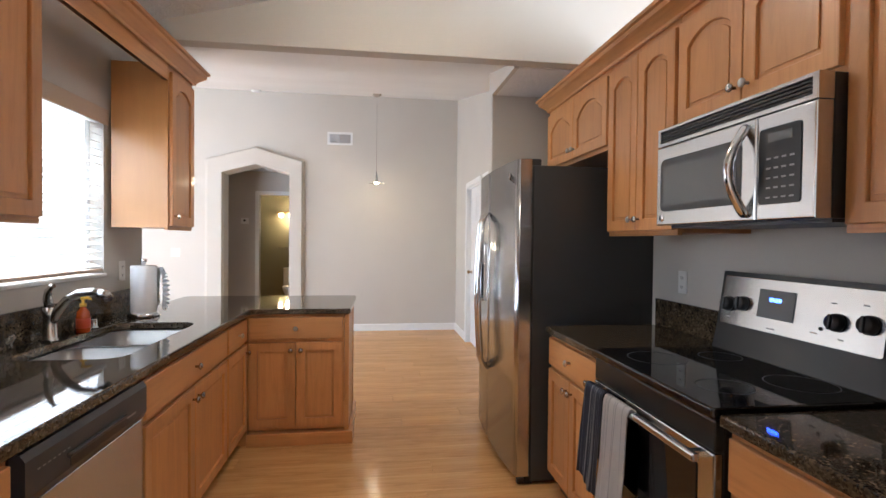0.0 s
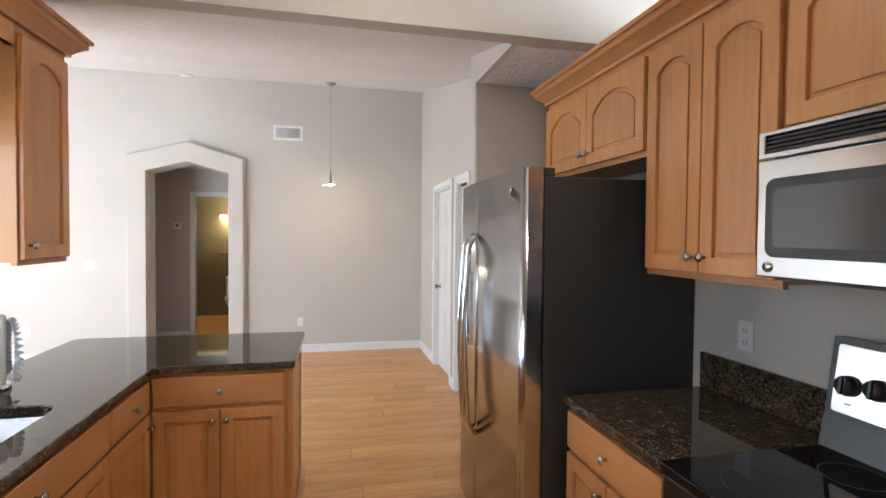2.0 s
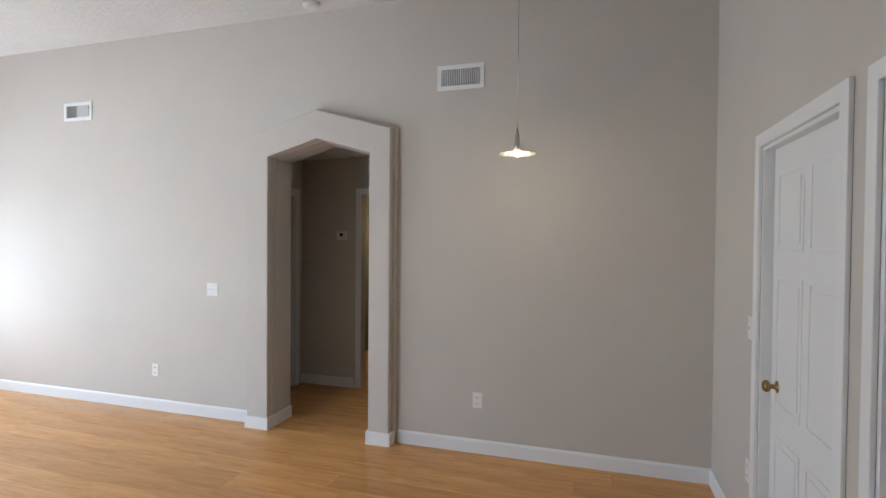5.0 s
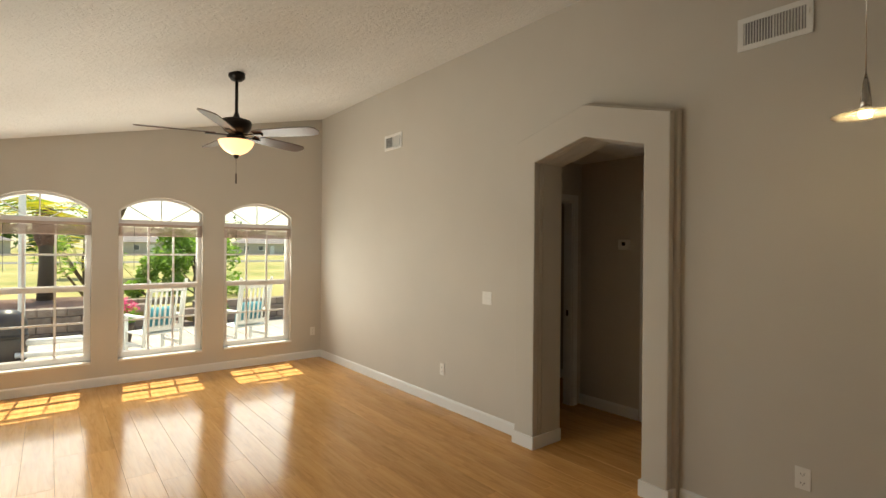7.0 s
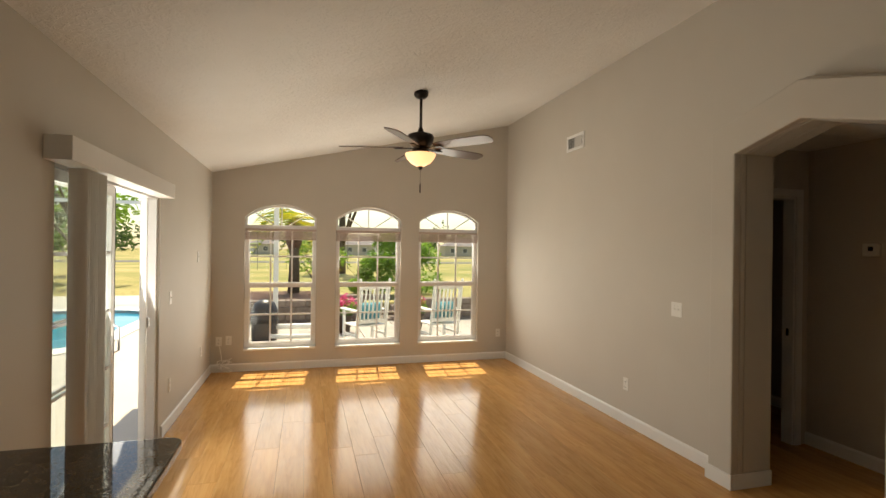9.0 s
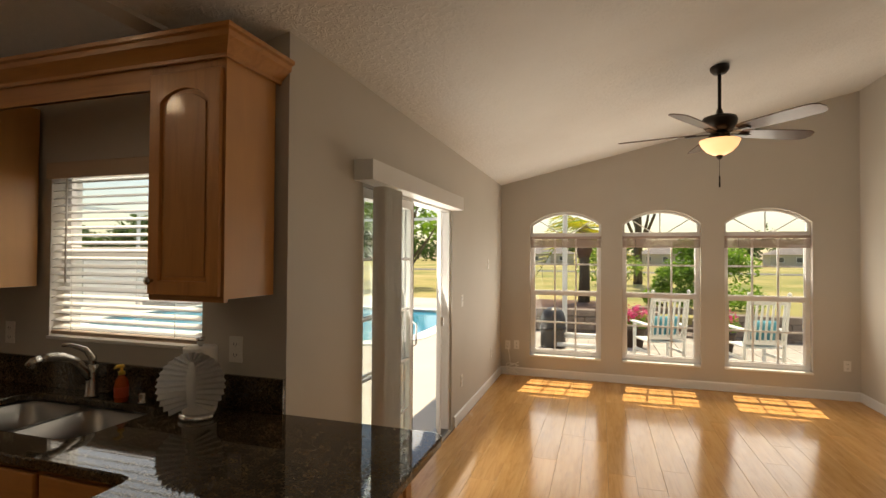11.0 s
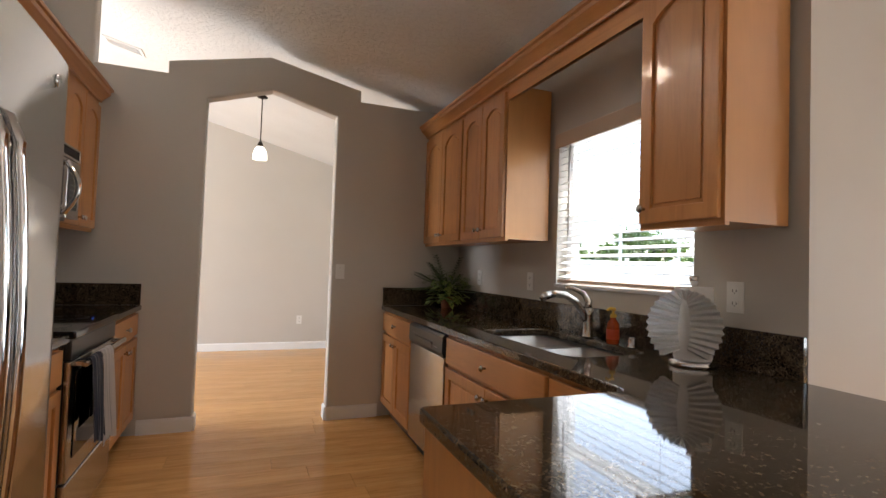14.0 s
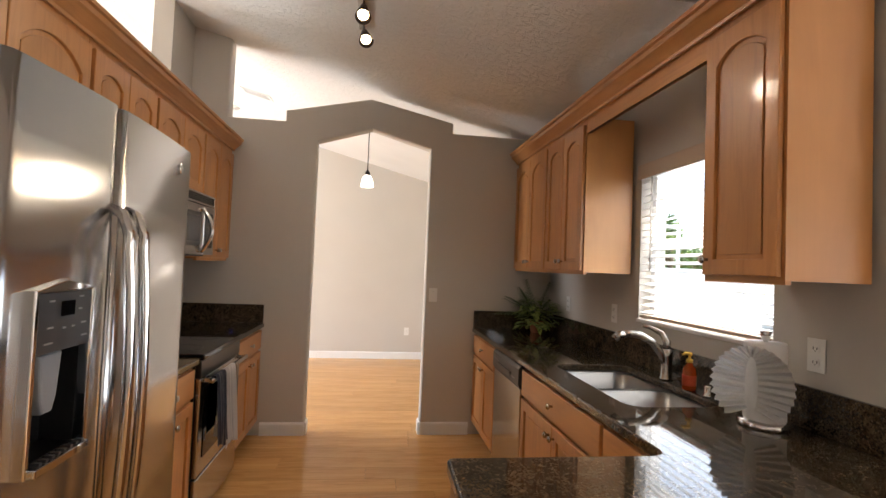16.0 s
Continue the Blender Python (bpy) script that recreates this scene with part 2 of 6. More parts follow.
def rect(u0, u1, v0, v1):
    return [(u0, v0), (u1, v0), (u1, v1), (u0, v1)]


def mesh_of(bm, material, name):
    me = bpy.data.meshes.new(name)
    bm.to_mesh(me)
    bm.free()
    for k in (material if isinstance(material, (list, tuple)) else [material]):
        me.materials.append(k)
    return me


def part(name, bm, material, parent=None, label="", smooth=False):
    if smooth:
        for f in bm.faces:
            f.smooth = True
    ob = new(name, mesh_of(bm, material, name))
    if parent is not None:
        ob.parent = parent
    if label:
        ob["label"] = label
    return ob


def thing(name, label, category, at=(0, 0, 0), group="", turn=0.0, kind=""):
    ob = new(name)
    ob.matrix_world = pose(*at, 0, 0, turn)
    return tagged(ob, label, category, group, kind)


def solid(name, bm, material, label, category, group="", smooth=False, kind=""):
    return tagged(part(name, bm, material, None, "", smooth), label, category, group, kind)


def structure(name, bm, material, label="", category="", smooth=False):
    return tagged(part(name, bm, material, None, "", smooth), label, category, "", "structure")


def arc(cx, cy, r, a0, a1, n):
    return [(cx + r * math.cos(radians(a0 + (a1 - a0) * k / n)), cy + r * math.sin(radians(a0 + (a1 - a0) * k / n))) for k in range(n + 1)]


def round_rect(u0, u1, v0, v1, r, n=5):
    return arc(u1 - r, v0 + r, r, -90, 0, n) + arc(u1 - r, v1 - r, r, 0, 90, n) + arc(u0 + r, v1 - r, r, 90, 180, n) + arc(u0 + r, v0 + r, r, 180, 270, n)


# ---- plan, in metres ----
FAR, WEST, SLIDE, EAST, DOORX, HEADER = 6.97, -4.92, 2.85, 3.10, 2.74, 2.40


def kitchen_z(x):
    return 2.53 + 0.257 * x


def living_z(y):
    return 2.60 + 0.225 * (y - 2.85)


WINDOWS_W = [(3.25, 4.17), (4.43, 5.34), (5.60, 6.51)]
SILL_W, SPRING_W, APEX_W = 0.28, 2.04, 2.215
KWIN = (1.39, 2.39, 1.16, 2.06)


def arched(y0, y1, z0, z1, apex, n=14):
    """A rectangle with a segmental arched head."""
    w, h = (y1 - y0) / 2, apex - z1
    r = (w * w + h * h) / (2 * h)
    a = math.degrees(math.asin(w / r))
    return [(y0, z0), (y1, z0)] + arc((y0 + y1) / 2, apex - r, r, 90 - a, 90 + a, n)


# walls
holes = [arched(a, b, SILL_W, SPRING_W, APEX_W) for a, b in WINDOWS_W]
structure("wall_west", prism([(2.70, -0.1), (7.09, -0.1), (7.09, 3.75), (2.70, 2.75)], WEST - 0.15, WEST, FACE_X, holes), WALL, "greige painted gable wall with three arched windows", "wall")
structure("wall_slider", prism(rect(WEST - 0.15, 0.0, -0.1, 2.75), 2.70, SLIDE, FACE_Y, [rect(-2.55, -0.72, 0.0, 2.06)]), WALL, "greige painted wall with a sliding patio door", "wall")
structure("wall_sink", prism(rect(-3.6, 2.70, -0.1, 2.70), -0.15, 0.0, FACE_X, [rect(*KWIN)]), WALL, "greige painted kitchen wall behind the sink", "wall")
ARCH_IN = [(-0.68, -0.1), (0.255, -0.1), (0.255, 2.322), (-0.215, 2.452), (-0.68, 2.322)]
structure("wall_far", prism(rect(WEST - 0.15, 3.0, -0.1, 3.75), FAR, FAR + 0.12, FACE_Y, [ARCH_IN]), WALL, "greige painted wall with a peaked hall opening", "wall")
south = [(-0.15, -0.1), (1.118, -0.1), (1.118, 2.45), (1.620, 2.59), (2.075, 2.45), (2.075, -0.1), (3.25, -0.1), (3.25, 3.42), (2.80, 3.32), (2.80, 2.605), (2.345, 2.605), (2.345, 2.695), (1.64, 2.85), (0.925, 2.695), (0.925, 2.605), (0.29, 2.605), (0.29, 2.66), (-0.15, 2.53)]
structure("wall_south", prism(south, -0.24, -0.12, FACE_Y, (), 0.016), WALL, "greige painted partition with a peaked doorway and stepped top", "wall")
structure("wall_east", prism(rect(-0.122, 3.115, -0.1, 2.45), EAST, EAST + 0.14, FACE_X), WALL, "greige painted kitchen wall behind the range", "wall")
structure("wall_east_pillar", box(EAST, EAST + 0.14, -0.12, 0.30, 2.45, 3.42), WALL, "greige painted pillar above the cabinets", "wall")
structure("wall_stub", prism(rect(2.37, 3.24, -0.1, 2.80), 3.115, 3.22, FACE_Y, (), 0.014), WALL, "greige painted stub wall beside the refrigerator", "wall")
structure("wall_doors", prism(rect(3.22, FAR, -0.1, 3.70), DOORX, DOORX + 0.12, FACE_X, [rect(5.215, 6.025, -0.01, 2.09), rect(4.57, 4.98, -0.01, 2.09)]), WALL, "greige painted wall with two white doors", "wall")
structure("wall_header", prism([(0.0, 2.50), (3.24, 2.50), (3.24, kitchen_z(3.24) + 0.05), (0.0, 2.58)], HEADER, HEADER + 0.10, FACE_Y), WALL, "greige painted wall above the kitchen opening", "wall")
structure("wall_fascia", prism([(2.50, 2.49), (3.113, 2.49), (3.113, 2.72), (2.50, 2.60)], 2.37, 2.401, FACE_X), WALL, "painted triangular drop above the alcove", "wall")
# dining room and entry
structure("wall_dining", box(-0.15, 6.4, -3.62, -3.50, -0.1, 3.7), WALL, "pale greige dining room wall", "wall")
# out of view; its two openings are added to let daylight in
structure("wall_entry_east", prism(rect(-3.5, 3.3, -0.1, 3.7), 6.2, 6.35, FACE_X, [rect(-2.2, -0.4, 0.4, 2.2), rect(0.4, 2.2, 0.4, 2.3)]), WALL, "unseen greige entry wall with openings added for light", "wall")
structure("wall_entry_north", box(3.24, 6.35, 3.18, 3.30, -0.1, 3.7), WALL, "greige painted entry wall", "wall")
# hall and bathroom behind the peaked opening
structure("wall_hall_back", prism(rect(-1.3, 1.4, -0.1, 2.52), 8.20, 8.30, FACE_Y, [rect(-0.455, 0.28, -0.05, 2.12)]), WALL, "greige hall wall with a bathroom doorway", "wall")
structure("wall_hall_side", prism(rect(7.09, 8.20, -0.1, 2.52), -1.30, -1.20, FACE_X, [rect(7.32, 8.06, -0.05, 2.12)]), WALL, "greige hall wall with a doorway", "wall")
structure("wall_hall_east", box(1.3, 1.4, 7.09, 8.20, -0.1, 2.52), WALL, "greige hall wall", "wall")
structure("wall_room_west", box(-2.6, -2.5, 7.09, 9.2, -0.1, 2.52), WALL, "greige bedroom wall seen through the hall", "wall")
structure("wall_room_north", box(-2.5, -1.3, 8.9, 9.0, -0.1, 2.52), WALL, "greige bedroom wall", "wall")
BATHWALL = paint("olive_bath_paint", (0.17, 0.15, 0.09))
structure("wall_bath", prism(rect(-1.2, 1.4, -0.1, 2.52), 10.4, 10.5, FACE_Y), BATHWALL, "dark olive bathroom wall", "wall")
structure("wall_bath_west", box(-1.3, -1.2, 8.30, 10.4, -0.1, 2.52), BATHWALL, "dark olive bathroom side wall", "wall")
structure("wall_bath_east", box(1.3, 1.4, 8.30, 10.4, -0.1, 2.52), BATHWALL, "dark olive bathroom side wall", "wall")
structure("ceiling_hall", box(-2.6, 1.4, 7.09, 10.5, 2.52, 2.62), CEIL, "white textured hall ceiling", "ceiling")
# closets behind the doors
structure("wall_closet", box(3.6, 3.7, 3.18, FAR, -0.1, 3.7), WALL, "closet back wall", "wall")

# ceilings
structure("ceiling_living", prism([(HEADER + 0.05, living_z(HEADER + 0.05)), (7.09, living_z(7.09)), (7.09, living_z(7.09) + 0.2), (HEADER + 0.05, living_z(HEADER + 0.05) + 0.2)], WEST - 0.15, 0.0, FACE_X), CEIL, "white knockdown-textured vaulted ceiling", "ceiling")
structure("ceiling_living_middle", prism([(HEADER + 0.10, living_z(HEADER + 0.10)), (7.09, living_z(7.09)), (7.09, living_z(7.09) + 0.2), (HEADER + 0.10, living_z(HEADER + 0.10) + 0.2)], 0.0, 2.38, FACE_X), CEIL, "white knockdown-textured vaulted ceiling", "ceiling")
structure("ceiling_living_east", prism([(3.115, living_z(3.115)), (7.09, living_z(7.09)), (7.09, living_z(7.09) + 0.2), (3.115, living_z(3.115) + 0.2)], 2.38, 3.7, FACE_X), CEIL, "white knockdown-textured vaulted ceiling", "ceiling")
structure("ceiling_alcove", box(2.402, 3.24, HEADER + 0.10, 3.113, 2.49, 2.60), CEIL, "flat white textured ceiling over the refrigerator alcove", "ceiling")
RIDGE = 3.7
structure("ceiling_kitchen", prism([(-0.15, kitchen_z(-0.15)), (RIDGE, kitchen_z(RIDGE)), (RIDGE, kitchen_z(RIDGE) + 0.2), (-0.15, kitchen_z(-0.15) + 0.2)], -3.62, HEADER + 0.08, FACE_Y), CEIL, "white knockdown-textured vaulted kitchen ceiling", "ceiling")
structure("ceiling_entry", prism([(RIDGE, kitchen_z(RIDGE)), (6.35, kitchen_z(RIDGE) - 0.65), (6.35, kitchen_z(RIDGE) - 0.45), (RIDGE, kitchen_z(RIDGE) + 0.2)], -3.62, 3.3, FACE_Y), CEIL, "white knockdown-textured sloping entry ceiling", "ceiling")
structure("ceiling_entry_north", prism([(3.1, kitchen_z(3.1)), (RIDGE, kitchen_z(RIDGE)), (RIDGE, kitchen_z(RIDGE) + 0.2), (3.1, kitchen_z(3.1) + 0.2)], HEADER + 0.08, 3.3, FACE_Y), CEIL, "white textured entry ceiling", "ceiling")

# area lamps added in the openings, standing in for skylight
for a, b in WINDOWS_W:
    window_light(WEST - 0.012, (a + b) / 2, 1.2, b - a - 0.1, 1.7, (0, (a + b) / 2, 3.1), 10.5)
window_light(-1.9, SLIDE - 0.012, 1.05, 1.2, 1.9, (-1.9, 8, 2.6), 15)
window_light(-0.055, 1.88, 1.6, 0.98, 0.85, (3, 1.88, 1.9), 1.8)
# two more, in the unseen east openings, brighten dining room and kitchen
window_light(6.212, -1.3, 1.3, 1.7, 1.7, (3, -1.3, 1.7), 54)
window_light(6.212, 1.3, 1.35, 1.7, 1.8, (3, 1.3, 1.6), 16)

INDOORS = [(WEST - 0.14, 2.705), (-0.14, 2.705), (-0.14, -3.61), (6.34, -3.61), (6.34, 10.49), (-2.59, 10.49), (-2.59, 7.08), (WEST - 0.14, 7.08)]
structure("subfloor", prism(INDOORS, -0.12, -0.0125, FLAT), TOE, "dark underlay beneath the planks", "floor")


# ---- kitchen cabinets ----
def knob(bm_at, parent):
    b = lathe([(0.0, 0.0), (0.006, 0.0), (0.005, 0.012), (0.009, 0.016), (0.0155, 0.021), (0.016, 0.026), (0.011, 0.031), (0.0, 0.032)], 14, pose(*bm_at, 90, 0, 0))
    return part("knob", b, NICKEL, parent, "round brushed nickel knob")


def panel_door(parent, x0, x1, z0, z1, knob_at, arch=False, name="door"):
    """A framed door, its front at local y = -0.02, with a raised panel."""
    s = 0.056
    if arch:
        w = (x1 - x0) / 2 - s
        hole = arched(x0 + s, x1 - s, z0 + s, z1 - s - w * 0.42 - 0.012, z1 - s - 0.012)
        inner = arched(x0 + s + 0.016, x1 - s - 0.016, z0 + s + 0.016, z1 - s - w * 0.42 - 0.022, z1 - s - 0.030)
    else:
        hole = rect(x0 + s, x1 - s, z0 + s, z1 - s)
        inner = rect(x0 + s + 0.016, x1 - s - 0.016, z0 + s + 0.016, z1 - s - 0.016)
    d = part(name, prism(rect(x0, x1, z0, z1), -0.021, -0.001, FACE_Y, [hole], 0.004), MAPLE, parent)
    g = prism([(u, v) for u, v in hole], -0.008, -0.003, FACE_Y)
    part("panel", g, MAPLE, d)
    part("raised_field", prism(inner, -0.0135, -0.008, FACE_Y, (), 0.0025), MAPLE, d)
    if knob_at:
        knob((knob_at[0], -0.021, knob_at[1]), d)
    return d


def drawer_front(parent, x0, x1, z0, z1, knobs=1):
    d = part("drawer", box(x0, x1, -0.021, -0.001, z0, z1, 0.005), MAPLE_X, parent)
    if knobs:
        knob(((x0 + x1) / 2, -0.021, (z0 + z1) / 2), d)
    return d


def base_cabinet(label, at, turn, w, d, doors, drawer=True, single_knob="r", group="base cabinets", top_z=0.878):
    c = thing("base_cabinet", label, "cabinet", at, group, turn)
    part("body", bx(bx(bmesh.new(), 0, w, 0.0, d, 0.10, top_z), 0, w, 0.07, d, 0.0, 0.10), MAPLE, c)
    if top_z < 0.87:
        part("face_rail", box(0, w, 0.0, 0.02, top_z, 0.878), MAPLE_X, c)
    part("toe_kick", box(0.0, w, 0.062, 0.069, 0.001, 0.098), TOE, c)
    top = 0.690 if drawer else 0.85
    if drawer:
        drawer_front(c, 0.012, w - 0.012, 0.712, 0.858)
    if doors == 2:
        m = w / 2
        panel_door(c, 0.012, m - 0.003, 0.125, top, (m - 0.032, top - 0.05))
        panel_door(c, m + 0.003, w - 0.012, 0.125, top, (m + 0.032, top - 0.05))
    else:
        panel_door(c, 0.012, w - 0.012, 0.125, top, (w - 0.045 if single_knob == "r" else 0.045, top - 0.05))
    return c


def wall_cabinet(label, at, turn, w, h, doors, knob_x=None, d=0.30, open_side=False, knob_low=0.055):
    c = thing("wall_cabinet", label, "cabinet", at, "wall cabinets", turn)
    part("body", box(0, w, 0.0, d, 0, h), PLY if open_side else MAPLE, c)
    part("face_frame", prism(rect(0.0015, w - 0.0015, 0.0015, h - 0.0015), -0.0008, 0.018, FACE_Y, [rect(0.03, w - 0.03, 0.04, h - 0.04)]), MAPLE, c)
    part("bottom_rail", box(0, w, 0.0, 0.02, -0.012, 0.001), MAPLE_X, c)
    zb, zt = 0.012, h - 0.045
    if doors == 2:
        m = w / 2
        panel_door(c, 0.012, m - 0.003, zb, zt, (m - 0.03, zb + knob_low), True)
        panel_door(c, m + 0.003, w - 0.012, zb, zt, (m + 0.03, zb + knob_low), True)
    else:
        panel_door(c, 0.012, w - 0.012, zb, zt, (knob_x, zb + knob_low), True)
    return c


def crown(name, path, z0, label):
    """Crown moulding: path gives plan points with the way outward at each."""
    prof = [(0.0, 0.0), (0.012, 0.0), (0.014, 0.014), (0.030, 0.030), (0.050, 0.048), (0.062, 0.056), (0.064, 0.078), (0.078, 0.082), (0.080, 0.098), (0.0, 0.098)]
    g = bmesh.new()
    rings = [[g.verts.new((x + ox * o, y + oy * o, z0 + z)) for o, z in prof] for x, y, ox, oy in path]
    for a, b in zip(rings, rings[1:]):
        for k in range(len(prof)):
            g.faces.new((a[k], a[(k + 1) % len(prof)], b[(k + 1) % len(prof)], b[k]))
    for r in (rings[0], rings[-1]):
        g.faces.new(r)
    bmesh.ops.recalc_face_normals(g, faces=g.faces)
    return solid(name, g, MAPLE_Y, label, "moulding")


MAP_L = "honey maple base cabinet with raised-panel doors under dark granite"
base_cabinet(MAP_L, (0.655, -0.117, 0), 90, 0.775, 0.653, 2)
base_cabinet("honey maple sink base cabinet with false drawer and two doors", (0.655, 1.305, 0), 90, 1.035, 0.653, 2, top_z=0.66)
base_cabinet("narrow honey maple corner cabinet with drawer and one door", (0.655, 2.342, 0), 90, 0.435, 0.653, 1)
pen = base_cabinet("honey maple peninsula cabinet with wide drawer and two doors", (0.665, 2.815, 0), 0, 0.63, 0.58, 2)
part("end_panel", box(0.632, 0.662, -0.005, 0.60, 0.002, 0.878, 0.002), MAPLE, pen)
part("end_stile", box(0.663, 0.668, 0.53, 0.60, 0.002, 0.878), MAPLE, pen)
part("base_moulding", box(0.0, 0.690, -0.034, 0.066, 0.002, 0.085, 0.004), MAPLE_X, pen)
part("base_moulding", box(0.664, 0.690, 0.066, 0.61, 0.002, 0.085, 0.004), MAPLE_Y, pen)
pen2 = thing("peninsula_back_cabinet", "honey maple peninsula cabinet with doors facing the living room", "cabinet", (1.30, 3.44, 0), "base cabinets", 180)
part("body", box(0, 1.27, 0.0, 0.042, 0.0, 0.878), MAPLE, pen2)
part("corner_body", box(0.64, 1.27, 0.044, 0.62, 0.0, 0.878), MAPLE, pen2)
for k in range(3):
    panel_door(pen2, 0.02 + k * 0.415, 0.42 + k * 0.415, 0.12, 0.85, (0.38 + k * 0.415, 0.79))

RC = "honey maple base cabinet beside the range with dark granite top"
base_cabinet(RC, (2.467, 2.018, 0), -90, 0.612, 0.60, 2)
base_cabinet(RC, (2.467, 0.622, 0), -90, 0.737, 0.60, 2)

UZ = 1.445
wall_cabinet("tall honey maple wall cabinet with two arched doors", (0.322, -0.117, UZ - 0.008), 90, 0.797, 0.935, 2)
wall_cabinet("tall honey maple wall cabinet with two arched doors", (0.322, 0.682, UZ - 0.008), 90, 0.643, 0.935, 2, open_side=True)
wall_cabinet("single-door honey maple wall cabinet at the wall's end", (0.322, 2.425, UZ - 0.008), 90, 0.37, 0.935, 1, 0.04, open_side=True)
val = thing("window_valance_board", "honey maple valance board above the kitchen window", "valance", (0.322, 1.327, UZ))
part("board", prism(rect(0, 1.096, 0.83, 0.930), 0.0, 0.02, Matrix.Rotation(radians(90), 4, "Z") @ FACE_Y), MAPLE_Y, val)
part("lip", box(-0.024, -0.001, 0, 1.096, 0.83, 0.837), PLY, val)
crown("crown_moulding", [(0.33, -0.117, 1, 0), (0.33, 2.80, 1, 1), (0.003, 2.80, 0, 1)], 2.362, "stepped maple crown moulding along the wall cabinets")
wall_cabinet("short honey maple cabinet above the refrigerator with arched doors", (2.757, 2.90, 1.897), -90, 0.950, 0.433, 2, d=0.34)
wall_cabinet("tall honey maple wall cabinet with two arched doors", (2.757, 1.947, UZ - 0.02), -90, 0.617, 0.905, 2, d=0.34)
wall_cabinet("honey maple cabinet above the microwave with arched doors", (2.757, 1.327, 1.856), -90, 0.748, 0.474, 2, d=0.34)
wall_cabinet("tall honey maple wall cabinet with two arched doors", (2.757, 0.576, UZ - 0.02), -90, 0.691, 0.905, 2, d=0.34)
crown("crown_moulding", [(2.75, -0.117, -1, 0), (2.75, 2.90, -1, 1), (3.097, 2.90, 0, 1)], 2.318, "stepped maple crown moulding along the wall cabinets")

# ---- granite ----
outline = [(0.004, -0.117), (0.688, -0.117)] + [(0.688, 2.735), (0.697, 2.765), (0.725, 2.778)] + arc(1.315, 2.80, 0.022, -90, 0, 4) + arc(1.317, 3.555, 0.03, 0, 90, 4) + arc(0.06, 3.53, 0.055, 90, 180, 4) + [(0.004, 2.855)]
sink_hole = round_rect(0.115, 0.53, 1.445, 2.285, 0.08)
solid("granite_counter", prism(outline, 0.879, 0.916, FLAT, [sink_hole], 0.008), GRANITE, "polished dark brown granite counter around the sink and peninsula", "countertop")
solid("granite_backsplash", bx(box(0.003, 0.022, -0.117, 2.848, 0.917, 1.066, 0.002), 0.023, 0.682, -0.117, -0.099, 0.917, 1.066, 0.002), GRANITE, "low dark granite backsplash along the sink wall", "backsplash")
solid("granite_counter", prism([(2.433, 1.398), (3.097, 1.398), (3.097, 2.022), (2.433, 2.022)], 0.879, 0.916, FLAT, (), 0.008), GRANITE, "dark granite counter between range and refrigerator", "countertop")
solid("granite_counter", prism([(2.433, -0.117), (3.097, -0.117), (3.097, 0.627), (2.433, 0.627)], 0.879, 0.916, FLAT, (), 0.008), GRANITE, "dark granite counter beside the range", "countertop")
solid("granite_backsplash", box(3.078, 3.097, 1.412, 2.022, 0.917, 1.066, 0.002), GRANITE, "low dark granite backsplash beside the range", "backsplash")
solid("granite_backsplash", bx(box(3.078, 3.097, -0.098, 0.640, 0.917, 1.066, 0.002), 2.44, 3.097, -0.117, -0.099, 0.917, 1.066, 0.002), GRANITE, "low dark granite backsplash in the corner", "backsplash")

# ---- sink, faucet and things on the counter ----
sink = thing("double_sink", "undermounted stainless steel double-bowl sink", "sink", (0.32, 1.865, 0.70))


def bowl(u0, u1, v0, v1, depth):
    g = bmesh.new()
    loops = []
    for inset, z, r in ((-0.012, 0.179, 0.085), (0.0, 0.177, 0.075), (0.006, 0.03, 0.07), (0.03, 0.004, 0.06), (0.10, 0.0, 0.05)):
        z2 = 0.179 - (0.179 - z) * depth
        loops.append([g.verts.new((x, y, z2)) for x, y in round_rect(u0 + inset, u1 - inset, v0 + inset, v1 - inset, max(0.02, r - inset * 0.3))])
    for a, b in zip(loops, loops[1:]):
        for k in range(len(a)):
            g.faces.new((a[k], a[(k + 1) % len(a)], b[(k + 1) % len(a)], b[k])).smooth = True
    g.faces.new(loops[-1])
    bmesh.ops.recalc_face_normals(g, faces=g.faces)
    return g


for v0, v1 in ((-0.415, -0.022), (0.006, 0.415)):
    b = part("bowl", bowl(-0.198, 0.203, v0, v1, 1.0), STEEL_X, sink)
    part("drain", lathe([(0.0, 0.002), (0.043, 0.002), (0.045, 0.004), (0.03, 0.003), (0.0, 0.001)], 20, pose(0.0, (v0 + v1) / 2, 0.001)), CHROME, b)
part("rim", prism(round_rect(-0.212, 0.217, -0.428, 0.428, 0.09), 0.1765, 0.1785, FLAT, [round_rect(-0.197, 0.202, -0.414, -0.023, 0.075), round_rect(-0.197, 0.202, 0.007, 0.414, 0.075)]), STEEL_X, sink)

fa = thing("kitchen_faucet", "brushed nickel pull-out faucet with side-lever on top", "faucet", (0.075, 1.80, 0.917))
part("base", lathe([(0.0, 0.0), (0.033, 0.0), (0.033, 0.006), (0.027, 0.012), (0.025, 0.10), (0.027, 0.115), (0.027, 0.15), (0.0, 0.155)], 22), NICKEL, fa)
part("spout", tube([(0.0, 0, 0.07), (0.03, -0.004, 0.13), (0.075, -0.01, 0.185), (0.13, -0.018, 0.215), (0.19, -0.026, 0.222), (0.235, -0.033, 0.212)], [0.020, 0.020, 0.019, 0.018, 0.018, 0.019], 14), NICKEL, fa)
